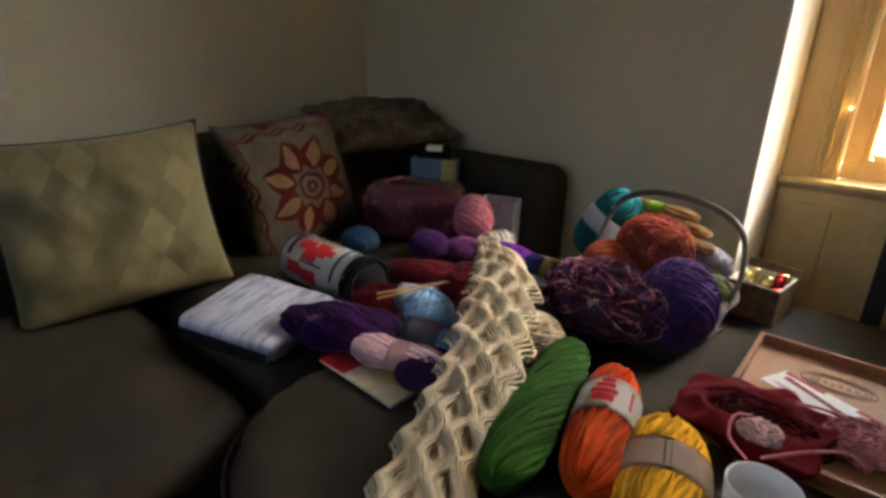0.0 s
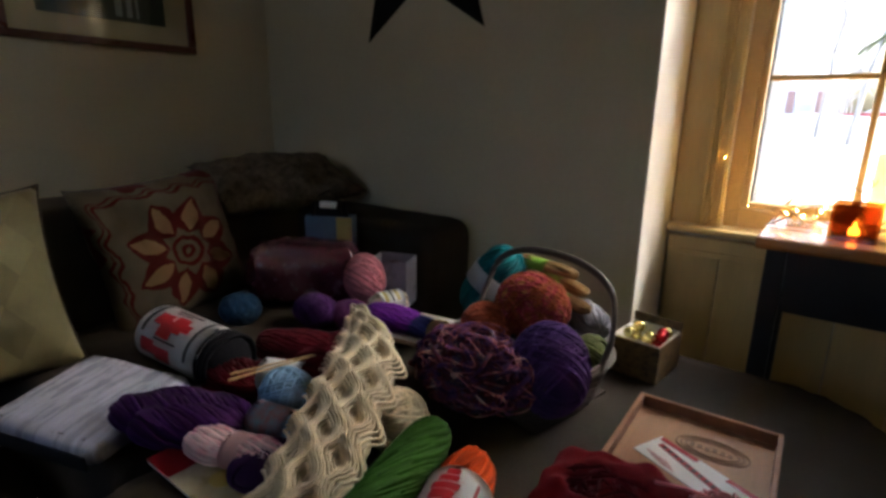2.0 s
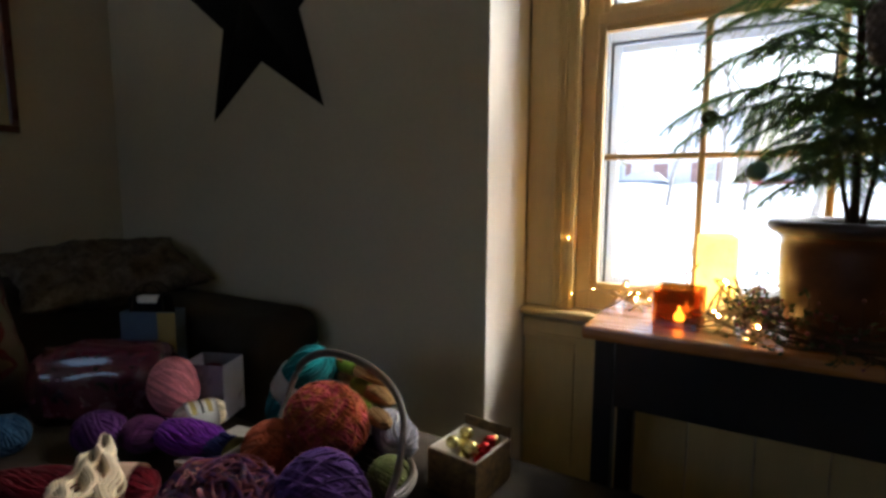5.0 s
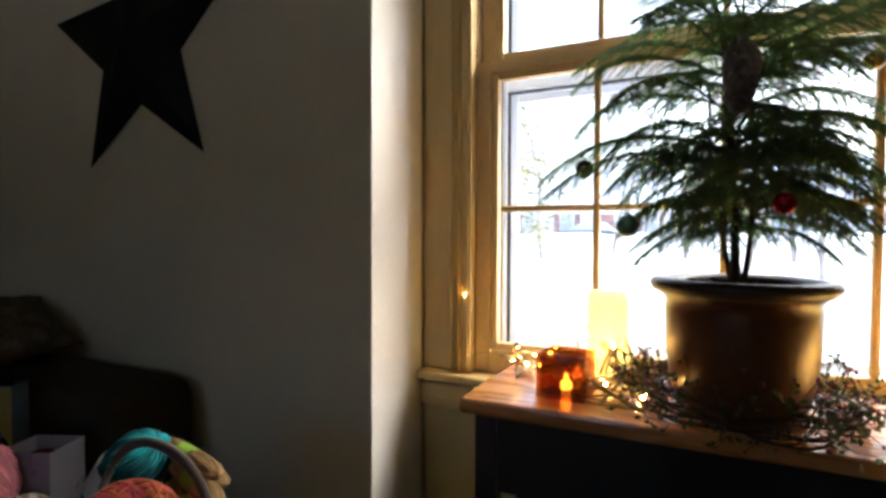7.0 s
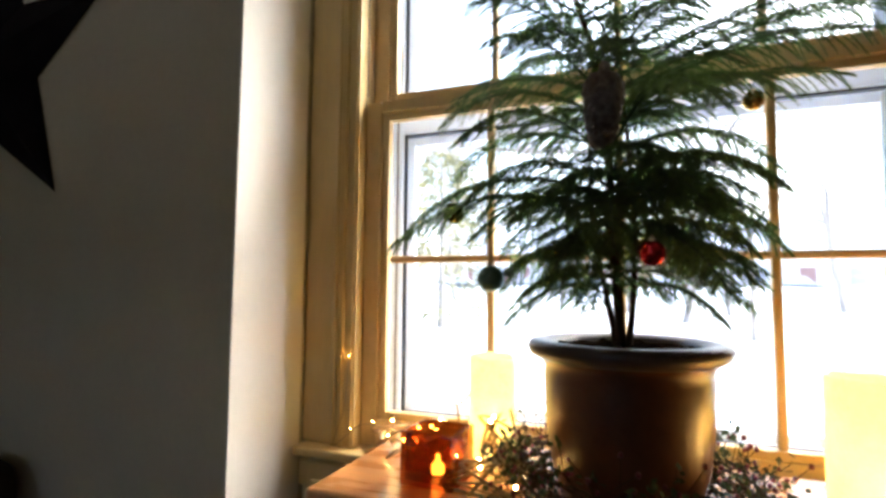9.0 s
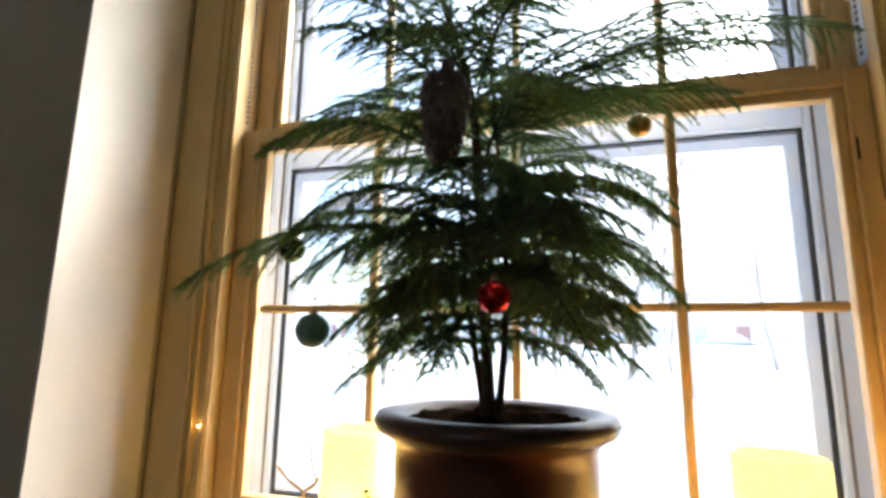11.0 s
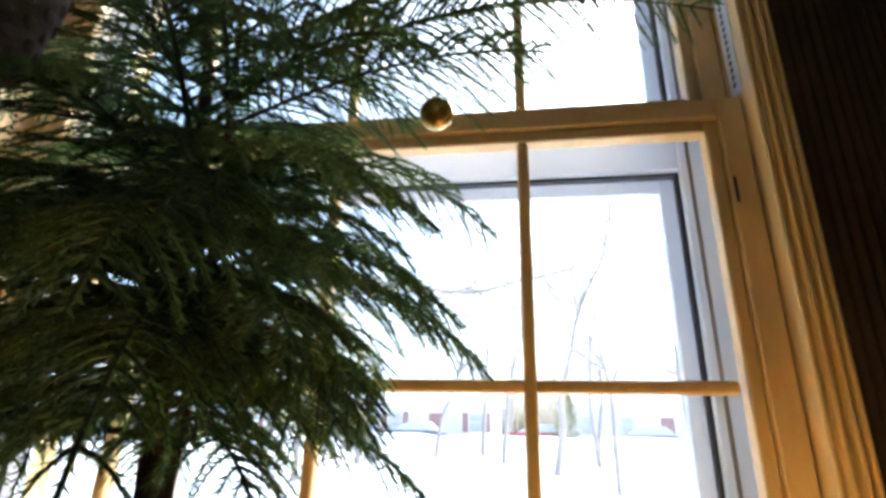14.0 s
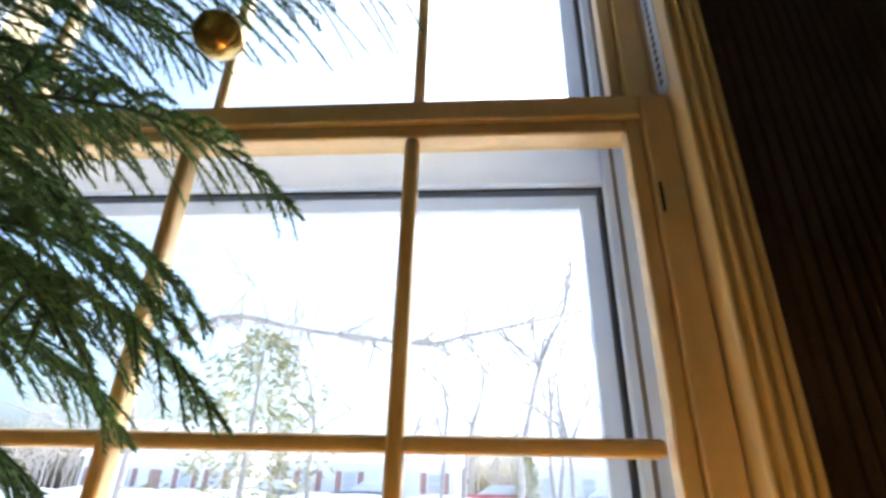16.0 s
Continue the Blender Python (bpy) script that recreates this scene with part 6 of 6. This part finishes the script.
def snow_ground():
    """One sheet of snow to the horizon on all sides, left out under the house."""
    wx0, wx1, wy0, wy1 = X_W - 0.25, ROOM_E + 0.2, ROOM_S - 0.2, 2.66
    xs = np.concatenate([wx0 - np.geomspace(400, 0.5, 20), np.linspace(wx0, wx1, 9), wx1 + np.geomspace(0.5, 400, 20)])
    ys = np.concatenate([wy0 - np.geomspace(400, 0.5, 16), [wy0, 0.0, wy1], wy1 + np.geomspace(0.5, 500, 40)])

    def height(x, y):
        near = min(1, max(abs(y - 2.6), abs(x)) / 3)
        return GZ - (0.25 if y < wy1 - 0.01 else 0) + 0.10 * noise.noise((x * 0.35, y * 0.35, 0)) * near + 0.012 * max(0, y - 8) * (1 if y < 60 else 60 / y)
    bm = bmesh.new()
    g = [[bm.verts.new((x, y, height(x, y))) for x in xs] for y in ys]
    for i in range(len(ys) - 1):
        for j in range(len(xs) - 1):
            if not (wx0 - 0.01 < xs[j] < wx1 - 0.01 and wy0 - 0.01 < ys[i] < wy1 - 0.01):
                bm.faces.new((g[i][j], g[i][j + 1], g[i + 1][j + 1], g[i + 1][j]))
    bmesh.ops.delete(bm, geom=[v for v in bm.verts if not v.link_faces], context="VERTS")
    structure("ground", bm, SNOW, "snow-covered yard and street", "ground")


snow_ground()


def lift(y):
    return GZ + 0.012 * max(0, y - 8)


def bare_tree(x, y, height, seed, lean_x=0.0, spread=0.7, levels=4, r0=0.12, group="bare trees"):
    """A leafless tree: a tapered trunk and limbs that fork again and again."""
    r = np.random.default_rng(seed)
    t = thing("bare_tree", pose(x, y, lift(y) - 0.05), "leafless winter tree with bark paled for glare", "tree", group)
    todo = [(np.array([0, 0, 0.0]), unit([lean_x, 0.02, 1]), height * 0.45, r0, 0)]
    trunk, limbs, radii = [], [], []
    while todo:
        p, d, L, rad, lev = todo.pop()
        n = 9
        pts = [p]
        dd = d.copy()
        for i in range(n - 1):
            dd = unit(dd + r.normal(0, 0.10, 3) + np.array([0, 0, 0.03]))
            pts.append(pts[-1] + dd * L / (n - 1))
        pts = np.array(pts)
        (trunk if lev == 0 else limbs).append(pts)
        if lev:
            radii.append(rad)
        if lev < levels:
            for k in range(3 if lev < 2 else 3):
                f = 0.45 + 0.55 * (k + 1) / 3 if lev else 0.5 + 0.5 * (k + 1) / 3
                q = pts[min(n - 1, int(f * (n - 1)))]
                nd = unit(dd + r.normal(0, spread, 3) * np.array([1, 1, 0.6]) + np.array([0, 0, 0.15]))
                todo.append((q, nd, L * r.uniform(0.55, 0.8), rad * 0.6, lev + 1))
    strands("trunk", np.array(trunk), r0, PALE_BARK, t, sides=8, taper=0.6)
    tagged(strands("limbs", np.array(limbs), np.array(radii), PALE_BARK, t, sides=4, taper=0.45), kind="stuff")
    return t


bare_tree(1.75, 17.0, 12.0, 3, r0=0.10, levels=5)
bare_tree(2.6, 12.5, 7.0, 71, r0=0.055, levels=5, spread=0.8)
bare_tree(-4.6, 20.0, 10.0, 5, r0=0.11, levels=5)
bare_tree(7.5, 24.0, 10.0, 8, r0=0.12, levels=5)
bare_tree(-0.9, 27.0, 11.0, 12, r0=0.11, levels=5)
bare_tree(-9.5, 30.0, 10.0, 15, r0=0.12, levels=5)
bare_tree(4.6, 30.0, 11.0, 21, r0=0.13, levels=5)
bare_tree(-15.0, 26.0, 10.0, 31, r0=0.2)
bare_tree(4.5, 9.5, 4.2, 41, spread=0.8, r0=0.05)
# a long limb that crosses the view close by, with its trunk at the side of the window
lt = thing("bare_tree", pose(-4.4, 9.5, GZ), "leafless winter tree with a long limb reaching across the window", "tree", "bare trees")
strands("trunk", [spline([(0, 0, -0.1), (0.05, 0, 1.5), (-0.05, 0, 3.0), (0.1, 0, 4.2), (0.0, 0.1, 6.0)], 24)], 0.16, PALE_BARK, lt, sides=8, taper=0.5)
strands("limb", [spline([(0.02, 0, 2.7), (0.7, 0, 3.3), (1.45, 0, 3.58), (2.6, 0, 3.36), (4.4, 0, 3.15), (5.2, 0, 3.29), (6.9, 0, 3.68)], 40)], 0.065, PALE_BARK, lt, sides=6, taper=0.3)
side = []
lr = np.random.default_rng(77)
for k in range(60):
    b0 = np.array([lr.uniform(0.8, 6.2), 0, 0])
    b0[2] = np.interp(b0[0], [0, 0.7, 1.45, 2.6, 4.4, 5.2, 6.9], [2.7, 3.3, 3.58, 3.36, 3.15, 3.29, 3.68])
    d0 = unit([lr.uniform(-0.2, 1.0), lr.uniform(-0.8, 0.8), lr.uniform(-0.7, 0.8)])
    ln0 = lr.uniform(0.3, 1.3)
    side.append([b0 + d0 * ln0 * f + np.array([0, 0, -0.10]) * ln0 * math.sin(f * 3) + lr.normal(0, 0.02, 3) for f in np.linspace(0, 1, 9)])
tagged(strands("twigs", np.array(side), 0.020, PALE_BARK, lt, sides=4, taper=0.3), kind="stuff")


def conifer(x, y, height, width, seed):
    r = np.random.default_rng(seed)
    t = thing("evergreen_tree", pose(x, y, lift(y) - 0.05), "yellow-green evergreen tree paled for glare", "tree", "evergreens")
    strands("trunk", [spline([(0, 0, 0), (0.02, 0, height * 0.5), (0, 0, height * 0.95)], 12)], 0.09, PALE_BARK, t, sides=8, taper=0.3)
    n = 1900
    f = r.random(n) ** 0.8
    a, rad = r.uniform(0, 2 * np.pi, n), np.sqrt(r.random(n))
    w = width * (1 - f) ** 0.45 * np.minimum(1, f * 6 + 0.3) * (0.75 + 0.3 * np.sin(a * 3 + f * 20))
    C = np.stack([rad * w * np.cos(a), rad * w * np.sin(a), 0.25 + f * (height - 0.3)], 1)
    D = np.stack([np.cos(a), np.sin(a), r.normal(-0.2, 0.4, n)], 1) * r.uniform(0.10, 0.24, n)[:, None]
    S = np.cross(D, r.normal(0, 1, (n, 3)))
    S = S / (np.linalg.norm(S, axis=1, keepdims=True) + 1e-9) * 0.035
    V = np.stack([C, C + D * 0.5 + S, C + D, C + D * 0.5 - S], 1).reshape(-1, 3)
    ob = new("crown", raw_mesh("crown", V, np.arange(len(V)).reshape(-1, 4), CONIFER, False))
    ob.parent = t
    tagged(ob, kind="stuff")


conifer(-3.9, 13.0, 4.4, 2.4, 4)
conifer(3.6, 36.0, 3.4, 1.2, 6)
conifer(-14.0, 36.0, 4.0, 1.5, 9)


def house(x, y, w, d, storey, label, seed, shutters=True):
    h = thing("house", pose(x, y, lift(y) - 0.05), label, "house", "houses over the street")
    part("wall", block((-w / 2, 0, 0), (w / 2, d, storey)), SIDING, h)
    roof = bmesh.new()
    e = 0.35
    v = [roof.verts.new(p) for p in ((-w / 2 - e, -e, storey - 0.05), (w / 2 + e, -e, storey - 0.05), (w / 2 + e, d + e, storey - 0.05), (-w / 2 - e, d + e, storey - 0.05), (-w / 2 - e, d / 2, storey + d * 0.42), (w / 2 + e, d / 2, storey + d * 0.42))]
    for f in ((0, 1, 5, 4), (2, 3, 4, 5), (0, 4, 3), (1, 2, 5), (3, 2, 1, 0)):
        roof.faces.new([v[i] for i in f])
    bmesh.ops.recalc_face_normals(roof, faces=roof.faces)
    rf = part("roof", roof, ROOFSNOW, h, "snow-covered roof")
    n = max(3, int(w / 2.6))
    for i in range(n):
        cx = -w / 2 + (i + 0.5) * w / n
        if i == n // 2:
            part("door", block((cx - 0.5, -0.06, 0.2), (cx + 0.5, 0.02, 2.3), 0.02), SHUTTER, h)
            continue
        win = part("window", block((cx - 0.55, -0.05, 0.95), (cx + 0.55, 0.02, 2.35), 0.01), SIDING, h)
        part("pane", block((cx - 0.46, -0.07, 1.03), (cx + 0.46, -0.052, 2.27)), GLAREPANE, win)
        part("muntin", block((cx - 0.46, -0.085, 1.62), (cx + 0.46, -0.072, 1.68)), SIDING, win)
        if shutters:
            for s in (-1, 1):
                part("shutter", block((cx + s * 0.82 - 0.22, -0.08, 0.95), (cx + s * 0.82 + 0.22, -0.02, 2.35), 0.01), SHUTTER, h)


house(-7.2, 43.0, 12.5, 8.0, 3.1, "low white house with red shutters and a snowy roof", 1)
house(10.5, 46.0, 12.0, 8.0, 3.2, "low white house with windows paled by glare and a snowy roof", 2, False)
house(-26.0, 47.0, 13.0, 8.0, 3.3, "white house with red shutters far down the street", 3)
for k, (x, y) in enumerate(((-12.5, 42.2), (-9.8, 42.2), (-5.0, 42.2), (-2.2, 42.2), (0.6, 41.0), (6.3, 45.0), (9.0, 45.0), (14.0, 45.0))):
    sh = thing("shrub", pose(x, y, lift(y) - 0.03), "round dark clipped shrub with snow round it", "shrub", "shrubs by the houses")
    bm = bmesh.new()
    bmesh.ops.create_icosphere(bm, subdivisions=3, radius=0.55)
    for v in bm.verts:
        v.co *= 1 + 0.25 * noise.noise(v.co * 4 + Vector((k, 0, 0)))
        v.co.z = max(-0.1, v.co.z) * 1.0 + 0.1
    part("crown", bm, surface("shrub_green", (0.05, 0.07, 0.05), 0.9, scale=8, vary=0.4, bump=0.5) if k == 0 else bpy.data.materials["shrub_green"], sh, smooth=False)


def car(x, y, rz, color, label):
    c = thing("parked_car", pose(x, y, lift(y), 0, 0, rz), label, "car", "parked cars")
    paint = surface("car_paint", color, 0.25, scale=2, vary=0.1, bump=0.0, coat=0.6)
    rows = [(-2.15, 0.55, 0.80), (-2.05, 0.40, 0.92), (-1.3, 0.32, 0.96), (-0.75, 0.32, 1.00), (-0.1, 0.32, 1.0), (1.2, 0.32, 1.0), (1.9, 0.34, 0.95), (2.15, 0.45, 0.80)]
    bm = bmesh.new()
    rings = [[bm.verts.new((px, s * wy, z)) for s, wy, z in ((-1, 0.78, lo), (-1, 0.86, (lo + hi) / 2), (-1, 0.80, hi), (1, 0.80, hi), (1, 0.86, (lo + hi) / 2), (1, 0.78, lo))] for px, lo, hi in rows]
    for p, q in zip(rings, rings[1:]):
        for i in range(6):
            bm.faces.new((p[i], p[(i + 1) % 6], q[(i + 1) % 6], q[i]))
    bm.faces.new(rings[0])
    bm.faces.new(rings[-1][::-1])
    bmesh.ops.recalc_face_normals(bm, faces=bm.faces)
    part("body", bm, paint, c, smooth=False)
    cab = bmesh.new()
    lo = [cab.verts.new(p) for p in ((-1.0, -0.78, 0.99), (1.75, -0.78, 0.99), (1.75, 0.78, 0.99), (-1.0, 0.78, 0.99))]
    hi = [cab.verts.new(p) for p in ((-0.25, -0.62, 1.45), (1.25, -0.62, 1.45), (1.25, 0.62, 1.45), (-0.25, 0.62, 1.45))]
    cab.faces.new(hi)
    for i in range(4):
        cab.faces.new((lo[i], lo[(i + 1) % 4], hi[(i + 1) % 4], hi[i]))
    part("cabin", cab, GLAREPANE, c)
    part("roof", block((-0.22, -0.6, 1.451), (1.22, 0.6, 1.50), 0.02), ROOFSNOW, c, "snow on the roof")
    for px in (-1.35, 1.35):
        for s in (-1, 1):
            wheel = part("tyre", lathe([(0.16, -0.1), (0.31, -0.1), (0.33, -0.06), (0.33, 0.06), (0.31, 0.1), (0.16, 0.1)], 20, m=pose(px, s * 0.78, 0.33, 90)), GASKET, c)
            part("rim", lathe([(0, 0.06), (0.17, 0.06), (0.17, -0.06), (0, -0.06)], 16, m=pose(px, s * 0.80, 0.33, 90)), STORM, wheel)


car(1.6, 37.0, 4, (0.42, 0.08, 0.08), "red parked car with snow on its roof")
car(-6.0, 36.0, -3, (0.10, 0.12, 0.16), "dark blue parked car with snow on its roof")
car(-12.5, 37.0, 2, (0.14, 0.15, 0.17), "dark grey parked car with snow on its roof")
car(8.5, 38.0, 0, (0.2, 0.2, 0.21), "grey parked car with snow on its roof")

# pale woods behind the houses, added to screen the yellowish horizon sky
wr_ = np.random.default_rng(5)
poles = []
for k in range(420):
    x0, y0, h0 = wr_.uniform(-90, 90), wr_.uniform(75, 110), wr_.uniform(7, 14)
    poles.append([(x0 + wr_.normal(0, 0.12) * i, y0, 0.5 + h0 * i / 5) for i in range(6)])
    for _ in range(3):
        f = wr_.uniform(0.3, 0.8)
        s0 = wr_.choice([-1, 1]) * wr_.uniform(0.8, 2.2)
        poles.append([(x0 + s0 * i / 5, y0, 0.5 + h0 * f + 1.6 * i / 5) for i in range(6)])
woods = strands("horizon_screen_woods", np.array(poles), 0.11, PALE_BARK, None, sides=4, taper=0.4)
tagged(woods, "added pale leafless woods screening the yellow horizon", "woods", kind="stuff")

# ploughed snow along the street
bank = bmesh.new()
bx = np.linspace(-45, 45, 120)
prof = [(-2.2, -0.1), (-1.2, 0.45), (-0.4, 0.80), (0.3, 0.86), (1.0, 0.55), (2.0, -0.1)]
rows_ = [[bank.verts.new((x, 32.5 + dy + 0.3 * noise.noise((x * 0.3, dy, 3)), lift(32.5) + dz * (1 + 0.35 * noise.noise((x * 0.45, dy * 0.5, 8))))) for dy, dz in prof] for x in bx]
for p, q in zip(rows_, rows_[1:]):
    for i in range(len(prof) - 1):
        bank.faces.new((p[i], q[i], q[i + 1], p[i + 1]))
structure("snow_bank", bank, SNOW, "ploughed bank of snow along the street", "snow")
bare_tree(3.4, 21.0, 11.0, 52, r0=0.09, levels=5)
bare_tree(0.2, 22.0, 10.0, 57, r0=0.09, levels=5)
bare_tree(-2.6, 24.0, 11.0, 63, r0=0.09, levels=5)
